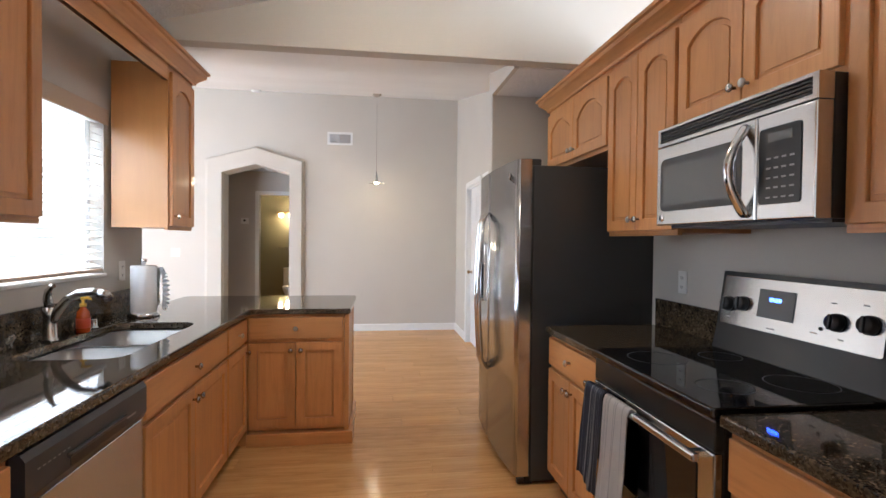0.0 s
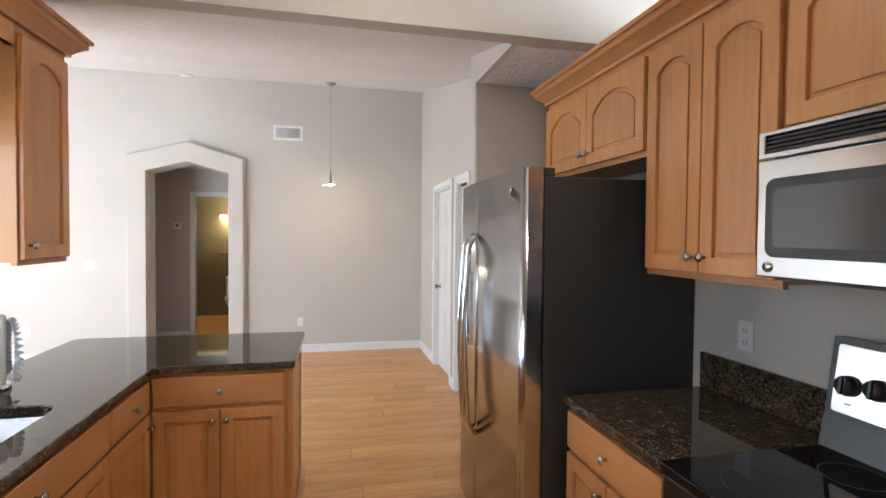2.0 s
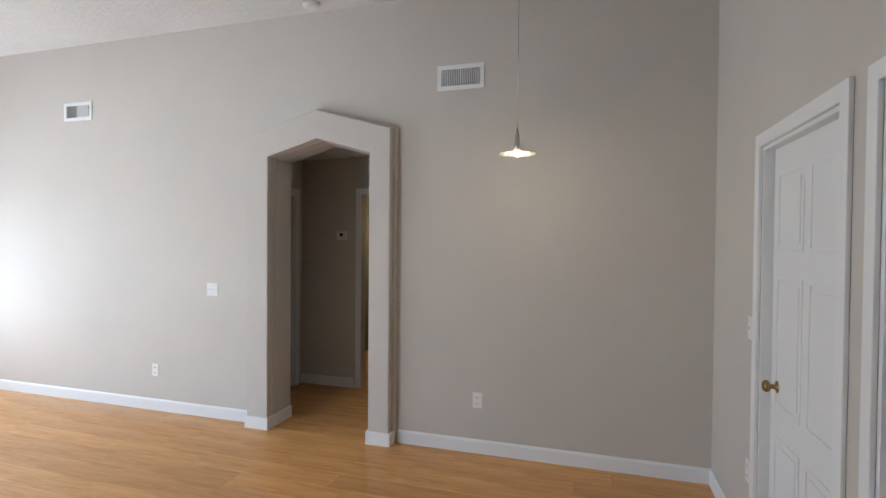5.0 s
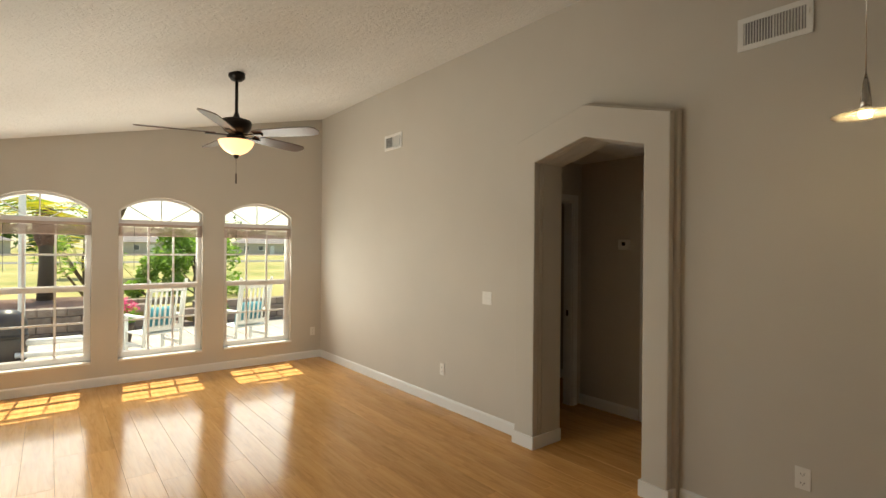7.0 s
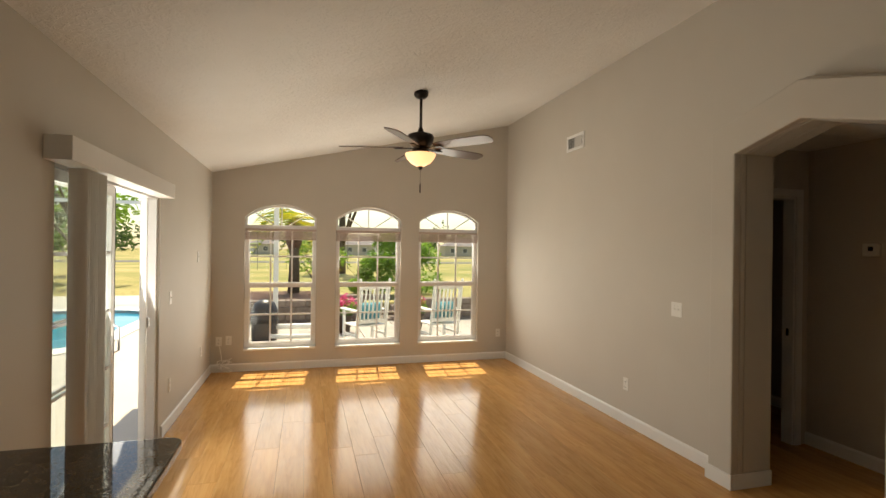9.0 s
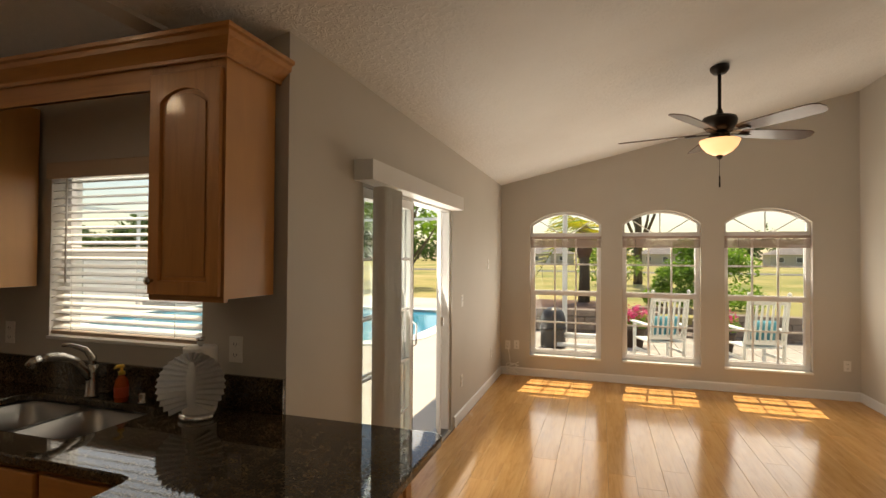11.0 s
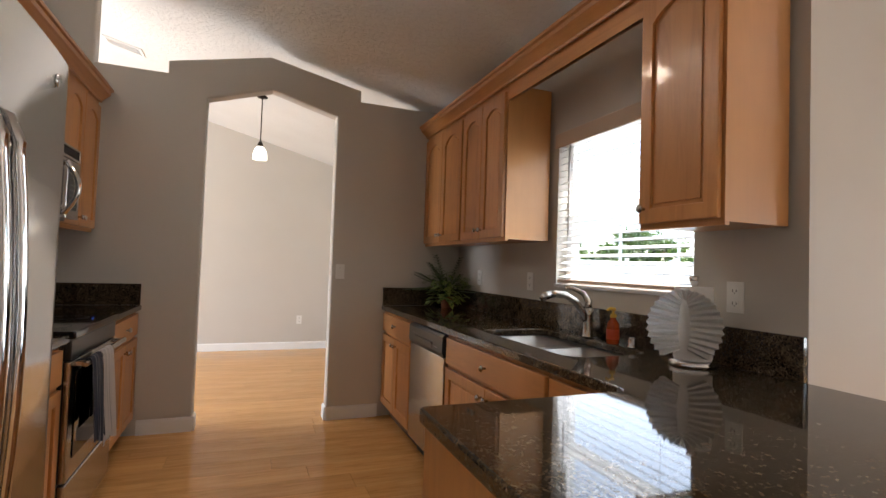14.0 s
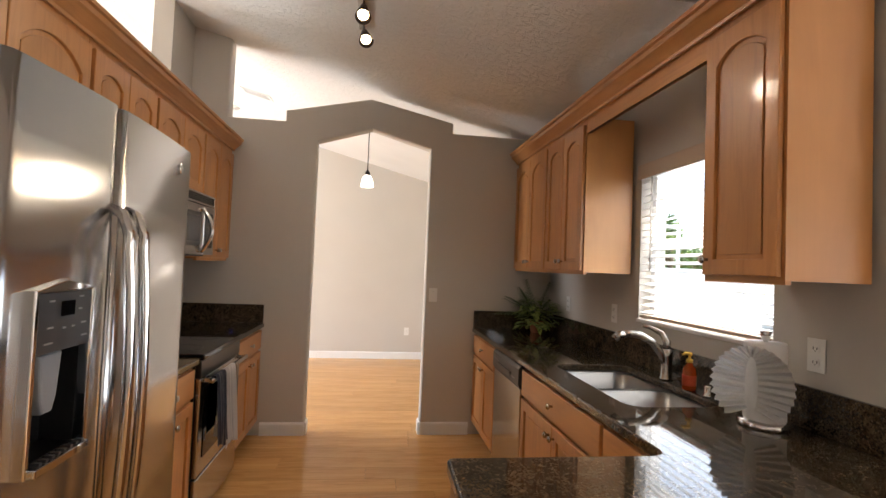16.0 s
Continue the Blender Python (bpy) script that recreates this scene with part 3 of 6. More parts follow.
part("spray_head", tube([(0.215, -0.03, 0.218), (0.245, -0.034, 0.208), (0.262, -0.037, 0.190)], [0.0195, 0.0215, 0.019], 14), NICKEL, fa)
part("lever", tube([(0.0, 0.0, 0.145), (-0.005, -0.005, 0.185), (0.01, -0.03, 0.225), (0.05, -0.075, 0.25), (0.075, -0.10, 0.253)], [0.020, 0.019, 0.014, 0.010, 0.008], 12), NICKEL, fa)

SOAPB = mat("amber_soap", (0.62, 0.10, 0.015), 0.12)
SOAPB.node_tree.nodes["Principled BSDF"].inputs["Transmission Weight"].default_value = 0.35
YELLOW = mat("yellow_pump", (0.75, 0.47, 0.06), 0.35)
LABELRED = mat("soap_label", (0.55, 0.07, 0.02), 0.4)
so = thing("soap_bottle", "orange hand soap bottle with yellow pump", "soap bottle", (0.095, 2.015, 0.917))
part("bottle", lathe([(0.0, 0.0), (0.027, 0.0), (0.030, 0.006), (0.030, 0.075), (0.026, 0.10), (0.013, 0.118), (0.012, 0.125), (0.0, 0.125)], 20), SOAPB, so)
part("label", lathe([(0.0305, 0.022), (0.0308, 0.024), (0.0308, 0.068), (0.0305, 0.07)], 20), LABELRED, so, "red paper label")
pb = bmesh.new()
lathe([(0.0, 0.125), (0.015, 0.125), (0.015, 0.140), (0.006, 0.143), (0.006, 0.160), (0.0, 0.160)], 14, None, pb)
tube([(-0.008, 0, 0.164), (0.02, 0, 0.168), (0.038, 0, 0.160)], [0.009, 0.008, 0.004], 8, pb)
part("pump", pb, YELLOW, so)
cp = thing("sink_dispenser_cap", "small brushed nickel cap on the counter", "cap", (0.080, 2.13, 0.917))
part("cap", lathe([(0.0, 0), (0.023, 0), (0.023, 0.004), (0.018, 0.007), (0.018, 0.040), (0.016, 0.046), (0.0, 0.047)], 18), NICKEL, cp)

pt = thing("paper_towel_holder", "white paper towel roll on a steel stand with folded fan sheet", "paper towels", (0.150, 2.525, 0.917))
part("stand", lathe([(0.0, 0), (0.083, 0), (0.085, 0.004), (0.083, 0.018), (0.078, 0.022), (0.0, 0.022)], 30), CHROME, pt)
part("roll", lathe([(0.021, 0.024), (0.066, 0.024), (0.068, 0.03), (0.068, 0.292), (0.066, 0.298), (0.021, 0.298)], 30), PAPER, pt)
part("finial", lathe([(0.008, 0.02), (0.008, 0.305), (0.012, 0.306), (0.020, 0.335), (0.017, 0.338), (0.0, 0.338)], 16), CHROME, pt)
fan = bmesh.new()
n = 52
rim, hub = [], []
for k in range(n + 1):
    a = radians(-148 + 296 * k / n)
    fold = 0.006 if k % 2 else -0.006
    r = 0.128 + (0.006 if k % 2 else -0.002)
    rim.append(fan.verts.new((fold * 1.8, r * math.sin(a) * 0.98, r * math.cos(a) * 1.05)))
    hub.append(fan.verts.new((fold * 0.4 + 0.006, 0.02 * math.sin(a), 0.10 * math.cos(a))))
for k in range(n):
    fan.faces.new((hub[k], hub[k + 1], rim[k + 1], rim[k]))
bmesh.ops.solidify(fan, geom=fan.faces[:], thickness=0.0012)
bmesh.ops.transform(fan, matrix=pose(0.078, 0.030, 0.150, 0, 0, 42), verts=fan.verts)
part("fan_fold", fan, PAPER, pt, "pleated paper fan tucked in the roll")

LEAF = mat("dark_green_leaf", (0.035, 0.085, 0.018), 0.4)
LEAF2 = mat("variegated_leaf", (0.16, 0.24, 0.05), 0.4)
put_colour(LEAF2, ramp(LEAF2, noise_tex(LEAF2, coords(LEAF2), 60, 3), [(0.42, (0.04, 0.12, 0.02)), (0.55, (0.40, 0.45, 0.14))]))
put_colour(LEAF, ramp(LEAF, noise_tex(LEAF, coords(LEAF), 30, 3), [(0.3, (0.02, 0.055, 0.012)), (0.7, (0.05, 0.12, 0.025))]))
TERRA = paint("terracotta", (0.33, 0.11, 0.05), 0.7)


def leaf(bm, base, tip, width, sag=0.0):
    """A folded, pointed leaf blade between two points."""
    a, b = Vector(base), Vector(tip)
    d = b - a
    side = d.cross(Vector((0, 0, 1)))
    if side.length < 1e-5:
        side = Vector((1, 0, 0))
    side = side.normalized() * width / 2
    up = side.cross(d).normalized()
    row = []
    for t, w in ((0.0, 0.15), (0.3, 0.9), (0.6, 0.95), (0.85, 0.5), (1.0, 0.03)):
        c = a + d * t + Vector((0, 0, -sag * t * t))
        row.append([bm.verts.new(c - side * w + up * width * 0.12), bm.verts.new(c), bm.verts.new(c + side * w + up * width * 0.12)])
    for p, q in zip(row, row[1:]):
        for k in range(2):
            bm.faces.new((p[k], p[k + 1], q[k + 1], q[k])).smooth = True
    return bm


rng = random.Random(11)
pl = thing("potted_plant", "leafy green house plant with variegated leaves in small pot", "plant", (0.19, 0.10, 0.917))
part("pot", lathe([(0.0, 0.0), (0.042, 0.0), (0.055, 0.075), (0.060, 0.078), (0.060, 0.092), (0.052, 0.092), (0.048, 0.08), (0.0, 0.078)], 22), TERRA, pl, "small terracotta pot")
lf, fr, vr = bmesh.new(), bmesh.new(), bmesh.new()
for k in range(24):
    a, el, L = rng.uniform(-70, 190), rng.uniform(12, 72), rng.uniform(0.24, 0.40)
    top = Vector((math.cos(radians(a)) * math.cos(radians(el)), math.sin(radians(a)) * math.cos(radians(el)), math.sin(radians(el)))) * L
    if top.x < -0.15:
        top.x = -0.15
    if top.y < -0.15:
        top.y = -0.15
    st = [Vector((0, 0, 0.08)), Vector((0, 0, 0.08)) + top * 0.5 + Vector((0, 0, 0.02)), Vector((0, 0, 0.08)) + top - Vector((0, 0, 0.03))]
    tube(st, [0.003, 0.002, 0.0012], 5, lf)
    for j in range(9):
        t = 0.35 + 0.65 * j / 8
        p = st[1].lerp(st[2], (t - 0.5) * 2) if t > 0.5 else st[0].lerp(st[1], t * 2)
        for sgn in (-1, 1):
            out = top.cross(Vector((0, 0, 1))).normalized() * sgn * 0.06 * (1.15 - t * 0.6) + top.normalized() * 0.035
            leaf(fr, p, p + out * 1.15 + Vector((0, 0, -0.012)), 0.014, 0.008)
for k in range(150):
    a, r, z = rng.uniform(-70, 190), rng.uniform(0.02, 0.15), rng.uniform(0.04, 0.27)
    p = Vector((math.cos(radians(a)) * r, math.sin(radians(a)) * r, z))
    q = p + Vector((math.cos(radians(a)) * 0.045, math.sin(radians(a)) * 0.045, rng.uniform(-0.03, 0.02)))
    leaf(vr, p, q + (q - p) * 0.35, rng.uniform(0.032, 0.05), 0.016)
part("stem", lf, LEAF, pl)
part("frond", fr, LEAF, pl, "dark feathery fronds")
part("foliage", vr, LEAF2, pl, "yellow-green variegated leaves")

# ---- refrigerator ----
fg = thing("refrigerator", "stainless steel side-by-side refrigerator with grey sides and dispenser", "refrigerator", (2.285, 2.512, 0))
part("cabinet_body", box(0.085, 0.78, -0.425, 0.560, 0.02, 1.852, 0.006), DARKGREY, fg, "dark grey enamelled cabinet")
part("hinge_cover", box(0.03, 0.13, -0.42, -0.36, 1.852, 1.89, 0.006), CHARCOAL, fg)
part("hinge_cover", box(0.03, 0.13, 0.46, 0.52, 1.852, 1.89, 0.006), CHARCOAL, fg)


DY0, DY1, DZ0, DZ1 = 0.265, 0.490, 0.985, 1.40


def fridge_door(y0, y1, hole=None):
    """A door with a softly bowed front; hole (y0, y1, z0, z1) is left open in it."""
    z0, z1, n = 0.055, 1.886, 24
    ys = [y0 + (y1 - y0) * k / n for k in range(n + 1)]
    zs = [z0, z1]
    if hole:
        ys, zs = sorted(ys + [hole[0], hole[1]]), [z0, hole[2], hole[3], z1]

    def front(y):
        e = min(abs(y - y0), abs(y1 - y)) / 0.025
        return -0.024 * (1 - ((y - 0.068) / 0.498) ** 2) + 0.012 * (1 - min(1, e)) ** 2

    g = bmesh.new()
    grid = [[g.verts.new((front(y), y, z)) for z in zs] for y in ys]
    back = [[g.verts.new((0.075, y, z)) for z in (z0, z1)] for y in (y0, y1)]
    for i in range(len(ys) - 1):
        for j in range(len(zs) - 1):
            if hole and j == 1 and hole[0] - 1e-6 < ys[i] < hole[1] - 1e-6:
                continue
            g.faces.new((grid[i][j], grid[i + 1][j], grid[i + 1][j + 1], grid[i][j + 1])).smooth = True
    g.faces.new([r[0] for r in grid] + [back[1][0], back[0][0]])
    g.faces.new([r[-1] for r in grid] + [back[1][1], back[0][1]])
    g.faces.new(grid[0] + [back[0][1], back[0][0]])
    g.faces.new(grid[-1] + [back[1][1], back[1][0]])
    g.faces.new((back[0][0], back[0][1], back[1][1], back[1][0]))
    bmesh.ops.recalc_face_normals(g, faces=g.faces)
    return g


fd = part("freezer_door", fridge_door(0.175, 0.565, (DY0 + 0.014, DY1 - 0.014, DZ0 + 0.016, 1.245)), STEEL, fg, "brushed steel freezer door")
part("fridge_door", fridge_door(-0.430, 0.165), STEEL, fg, "brushed steel refrigerator door")
disp = part("dispenser_bezel", prism([(DY0, DZ0), (DY1, DZ0), (DY1, DZ1 - 0.012), ((DY0 + DY1) / 2, DZ1 + 0.012), (DY0, DZ1 - 0.012)], -0.016, 0.012, FACE_X, [rect(DY0 + 0.014, DY1 - 0.014, DZ0 + 0.016, DZ1 - 0.018)], 0.004), CHROME, fd, "rounded chrome dispenser surround")
rec = bmesh.new()
ry0, ry1, rz0, rz1 = DY0 + 0.0135, DY1 - 0.0135, DZ0 + 0.0155, 1.2455
for q in ((0.082, 0.085, ry0, ry1, rz0, rz1), (0.0, 0.082, ry0 - 0.003, ry0, rz0, rz1), (0.0, 0.082, ry1, ry1 + 0.003, rz0, rz1), (0.0, 0.082, ry0, ry1, rz0 - 0.003, rz0), (0.0, 0.082, ry0, ry1, rz1, rz1 + 0.003)):
    bx(rec, *q)
part("dispenser_recess", rec, BLACK, fd, "deep black dispenser recess")
ctl = part("dispenser_panel", prism([(DY0 + 0.015, 1.245), (DY1 - 0.015, 1.245), (DY1 - 0.015, DZ1 - 0.019), (DY0 + 0.015, DZ1 - 0.019)], -0.013, -0.005, FACE_X, (), 0.002), CHARCOAL, fd, "charcoal control panel")
part("display", box(-0.0155, -0.0135, 0.348, 0.398, 1.325, 1.36), BLACKGLASS, fd)
part("ice_chute", prism([(0.332, 1.235), (0.345, 1.13), (0.358, 1.095), (0.392, 1.095), (0.405, 1.13), (0.418, 1.235)], 0.012, 0.045, FACE_X, (), 0.008), GREYPLASTIC, fd, "grey plastic paddle")
tr = bmesh.new()
bx(tr, -0.028, -0.0055, DY0 + 0.014, DY1 - 0.014, DZ0 - 0.002, DZ0 + 0.018, 0.003)
part("drip_tray", tr, CHROME, fd, "pale drip tray lip")
gr = bmesh.new()
for k in range(8):
    bx(gr, -0.024, -0.007, DY0 + 0.03 + k * 0.022, DY0 + 0.04 + k * 0.022, DZ0 + 0.019, DZ0 + 0.026)
part("drip_grille", gr, CHARCOAL, fd)
pr = bmesh.new()
for y0, z0, w in ((0.345, 1.36, 0.018), (0.345, 1.30, 0.02), (0.235, 1.365, 0.018), (0.24, 1.335, 0.014), (0.22, 1.30, 0.02), (0.30, 1.295, 0.012), (0.265, 1.295, 0.012), (0.345, 1.265, 0.03), (0.215, 1.268, 0.022)):
    bx(pr, -0.0148, -0.0132, y0 + 0.078, y0 + 0.078 + w, z0, z0 + 0.004)
part("print_marks", pr, PRINT, fd)
for o in fd.children:
    o.location = (-0.017, 0, 0)
for yh, nm in ((0.212, fd), (0.128, fg)):
    pts = [(-0.002, yh, 1.60), (-0.035, yh, 1.585), (-0.055, yh, 1.53)] + [(-0.055 - 0.018 * math.sin(math.pi * k / 8), yh, 1.50 - 0.85 * k / 8) for k in range(9)] + [(-0.055, yh, 0.61), (-0.035, yh, 0.56), (-0.002, yh, 0.545)]
    part("handle", tube(pts, 0.0145, 12), CHROME, nm, "long curved polished steel handle").location = (-0.022, 0, 0)
part("badge", lathe([(0.0, 0), (0.020, 0), (0.019, 0.003), (0.0, 0.0035)], 22, pose(-0.012, -0.29, 1.803, 0, -90, 0)), CHROME, fg, "small round chrome badge")
part("base_grille", box(0.055, 0.10, -0.42, 0.525, 0.005, 0.052, 0.004), BLACK, fg)
for y0 in (-0.41, 0.48):
    part("foot", box(0.02, 0.09, y0, y0 + 0.035, 0.0, 0.03, 0.006), BLACK, fg)

fg.scale = (1.05, 1.0, 0.976)

# ---- range ----
rg = thing("electric_range", "stainless electric range with black glass cooktop", "range", (2.425, 1.012, 0))
W = 0.38
part("body", box(0.03, 0.655, -W, W, 0.02, 0.895), BLACK, rg, "black enamel body")
part("kick", box(0.06, 0.6, -W + 0.01, W - 0.01, 0.0, 0.02), BLACK, rg)
part("cooktop", prism(round_rect(-0.012, 0.625, -W - 0.002, W + 0.002, 0.012), 0.897, 0.930, FLAT, (), 0.008), BLACKGLASS, rg, "black glass ceramic cooktop")
for bxx, byy, r in ((0.17, 0.19, 0.11), (0.17, -0.19, 0.085), (0.44, 0.19, 0.08), (0.44, -0.19, 0.105)):
    part("burner_ring", prism(arc(bxx, byy, r, 0, 354, 40), 0.9302, 0.9306, FLAT, [arc(bxx, byy, r - 0.003, 0, 354, 40)]), CHARCOAL, rg)
dr = part("oven_door", box(0.0, 0.03, -W + 0.004, W - 0.004, 0.285, 0.80, 0.006), STEEL, rg, "brushed steel oven door")
part("window", box(-0.004, -0.0002, -W + 0.075, W - 0.075, 0.37, 0.745, 0.0015), BLACKGLASS, dr, "dark glass window")
part("vent_band", box(0.002, 0.032, -W + 0.004, W - 0.004, 0.803, 0.893, 0.006), BLACK, rg)
hb = bmesh.new()
bx(hb, -0.058, -0.034, -W + 0.015, W - 0.015, 0.775, 0.800, 0.007)
for sy in (-1, 1):
    bx(hb, -0.045, 0.002, sy * (W - 0.05) - 0.012, sy * (W - 0.05) + 0.012, 0.777, 0.798, 0.003)
part("handle", hb, STEEL, dr, "flat steel towel bar handle")
part("drawer", box(0.0, 0.03, -W + 0.004, W - 0.004, 0.045, 0.275, 0.006), STEEL, rg, "brushed steel storage drawer")
bg = prism([(0.545, 0.931), (0.66, 0.931), (0.66, 1.255), (0.60, 1.262), (0.565, 1.02)], -W, W, FACE_Y)
part("backguard", bg, BLACK, rg, "black backguard housing")
TILT = pose(0.565, 0, 1.02, 0, 8.2, 0)
cf = prism(round_rect(-W + 0.035, W - 0.02, 0.02, 0.225, 0.01), -0.006, 0.001, TILT @ FACE_X, (), 0.002)
pnl = part("control_panel", cf, STEEL, rg, "brushed steel control panel")
part("display", prism(rect(-0.015, 0.155, 0.075, 0.185), -0.0095, -0.0062, TILT @ FACE_X, (), 0.001), SMOKED, pnl, "dark display window")
DIGIT = glow("blue_digits", (0.05, 0.12, 1.0), 6)
dg = bmesh.new()
for k, yy in enumerate((0.088, 0.074, 0.060, 0.046)):
    bx(dg, -0.0105, -0.0096, yy, yy + 0.002, 0.140, 0.154, m=TILT)
    bx(dg, -0.0105, -0.0096, yy + 0.007, yy + 0.009, 0.140, 0.154, m=TILT)
    bx(dg, -0.0105, -0.0096, yy, yy + 0.009, (0.152, 0.146, 0.140, 0.146)[k], (0.154, 0.148, 0.142, 0.148)[k], m=TILT)
part("clock_digits", dg, DIGIT, pnl, "glowing blue clock digits")
for yy, zz in ((0.315, 0.105), (0.235, 0.115), (-0.185, 0.105), (-0.295, 0.115)):
    kb = part("dial", lathe([(0.0, 0.0), (0.030, 0.0), (0.031, 0.008), (0.027, 0.022), (0.024, 0.028), (0.0, 0.028)], 22, TILT @ pose(-0.006, yy, zz, 0, -90, 0)), BLACK, pnl, "black rotary dial")
    gk = bmesh.new()
    bx(gk, -0.042, -0.033, yy - 0.006, yy + 0.006, zz - 0.026, zz + 0.026, 0.003, m=TILT)
    part("grip", gk, BLACK, kb)
sm = bmesh.new()
for yy, zz, w in ((-0.175, 0.165, 0.02), (-0.285, 0.172, 0.02), (0.30, 0.05, 0.02), (-0.12, 0.055, 0.03), (0.06, 0.035, 0.04), (-0.215, 0.05, 0.02)):
    bx(sm, -0.0073, -0.0061, yy, yy + w, zz, zz + 0.004, m=TILT)
part("print_marks", sm, GREYPLASTIC, pnl)
part("indicator", lathe([(0, 0), (0.007, 0), (0.006, 0.004), (0, 0.004)], 12, TILT @ pose(-0.006, -0.13, 0.075, 0, -90, 0)), BLACK, pnl)

NAVY = mat("navy_towel", (0.055, 0.06, 0.085), 0.9)
_s = noise_tex(NAVY, coords(NAVY, (1, 120, 0.5)), 1.0, 1)
put_colour(NAVY, ramp(NAVY, _s, [(0.55, (0.045, 0.05, 0.075)), (0.64, (0.30, 0.30, 0.32))]))
WHITET = mat("white_towel", (0.74, 0.71, 0.69), 0.9)
_s = noise_tex(WHITET, coords(WHITET, (1, 90, 0.5)), 1.0, 1)
put_colour(WHITET, ramp(WHITET, _s, [(0.60, (0.76, 0.73, 0.71)), (0.68, (0.52, 0.50, 0.50))]))


def towel(label, material, y0, y1, drop, seed, front):
    r = random.Random(seed)
    ph = [r.uniform(0, 6.3) for _ in range(3)]
    g = bmesh.new()
    nu = 18
    prof = [(-0.024, 0.50 + 0.03 * k) for k in range(10)] + [(-0.029, 0.79), (-0.036, 0.806), (-0.046, 0.8085), (-0.057, 0.806), (-0.064, 0.79)] + [(-0.066 - 0.0010 * k, 0.77 - k * (0.77 - drop) / 14) for k in range(15)]
    rows = []
    for i, (x, z) in enumerate(prof):
        fall = max(0, (0.79 - z) / 0.4) if i > 14 else 0.0
        row = []
        for j in range(nu + 1):
            u = j / nu
            y = y0 + (y1 - y0) * u
            yc = (y0 + y1) / 2
            y = yc + (y - yc) * (1 + 0.10 * fall)
            wob = 0.010 * fall * math.sin(u * 9 + ph[0]) + 0.006 * fall * math.sin(u * 19 + ph[1])
            row.append(g.verts.new((x - abs(front) - abs(wob) - 0.004 * fall, y + 0.010 * fall * math.sin(z * 9 + ph[2]), z + (0.018 * math.sin(u * 5 + ph[1]) * fall if i > 20 else 0))))
        rows.append(row)
    for a, b in zip(rows, rows[1:]):
        for j in range(nu):
            g.faces.new((a[j], a[j + 1], b[j + 1], b[j])).smooth = True
    bmesh.ops.solidify(g, geom=g.faces[:], thickness=0.003)
    t = solid("dish_towel", g, material, label, "towel", "towels on the oven handle")
    t.location = (2.425, 1.012, 0)
    return t


towel("navy striped dish towel hung over the oven handle", NAVY, 0.165, 0.325, 0.42, 3, 0.0)
towel("white striped dish towel hung over the oven handle", WHITET, -0.03, 0.155, 0.37, 5, 0.002)

# ---- microwave ----
mw = thing("microwave", "over-range stainless microwave with grey window and keypad", "microwave", (2.655, 0.945, 1.442))
M = 0.376
part("case", box(0.05, 0.43, -M, M, 0.012, 0.462, 0.004), BLACK, mw, "black case")
part("bottom_plate", box(0.06, 0.42, -M + 0.01, M - 0.01, 0.0, 0.011), CHARCOAL, mw)
part("vent_strip", prism(rect(-M, M, 0.378, 0.462), 0.0, 0.05, FACE_X, [rect(-M + 0.02, M - 0.02, 0.395, 0.448)], 0.003), STEEL, mw)
for k in range(4):
    part("vent_slat", box(0.006, 0.045, -M + 0.02, M - 0.02, 0.397 + k * 0.013, 0.405 + k * 0.013), BLACK, mw)
part("vent_back", box(0.046, 0.049, -M + 0.02, M - 0.02, 0.39, 0.45), DARKSLOT, mw)
door = part("door", prism(rect(-0.165, M, 0.012, 0.374), -0.002, 0.05, FACE_X, (), 0.006), STEEL, mw, "brushed steel door")
part("window", prism(round_rect(-0.105, M - 0.03, 0.075, 0.315, 0.03), -0.0045, -0.0022, FACE_X, (), 0.001), CHARCOAL, door, "dark window border")
part("window_screen", prism(round_rect(-0.085, M - 0.055, 0.105, 0.285, 0.02), -0.006, -0.0046, FACE_X), SMOKED, door, "grey screened glass")
hp = [(-0.003, -0.125, 0.035)] + [(-0.010 - 0.055 * math.sin(math.pi * k / 10), -0.125, 0.04 + 0.305 * k / 10) for k in range(11)] + [(-0.003, -0.125, 0.35)]
part("handle", tube(hp, 0.015, 12), CHROME, door, "bowed steel handle")
kp = part("control_panel", prism(rect(-M, -0.168, 0.012, 0.374), -0.002, 0.05, FACE_X, (), 0.006), STEEL, mw, "brushed steel panel")
part("keypad", prism(round_rect(-M + 0.045, -0.180, 0.065, 0.325, 0.012), -0.005, -0.0022, FACE_X, (), 0.001), BLACK, kp, "black keypad")
part("display", box(-0.0062, -0.0052, -M + 0.075, -0.215, 0.275, 0.305), SMOKED, kp)
ks = bmesh.new()
for i in range(5):
    for j in range(4):
        yy, zz = -M + 0.066 + j * 0.028, 0.085 + i * 0.033
        bx(ks, -0.0058, -0.0051, yy, yy + 0.016, zz, zz + 0.006)
part("key_marks", ks, PRINT, kp)
part("badge", lathe([(0, 0), (0.017, 0), (0.015, 0.003), (0, 0.003)], 20, pose(-0.002, M - 0.04, 0.045, 0, -90, 0)), CHROME, door)

mw.scale = (1.0, 1.0, 0.87)

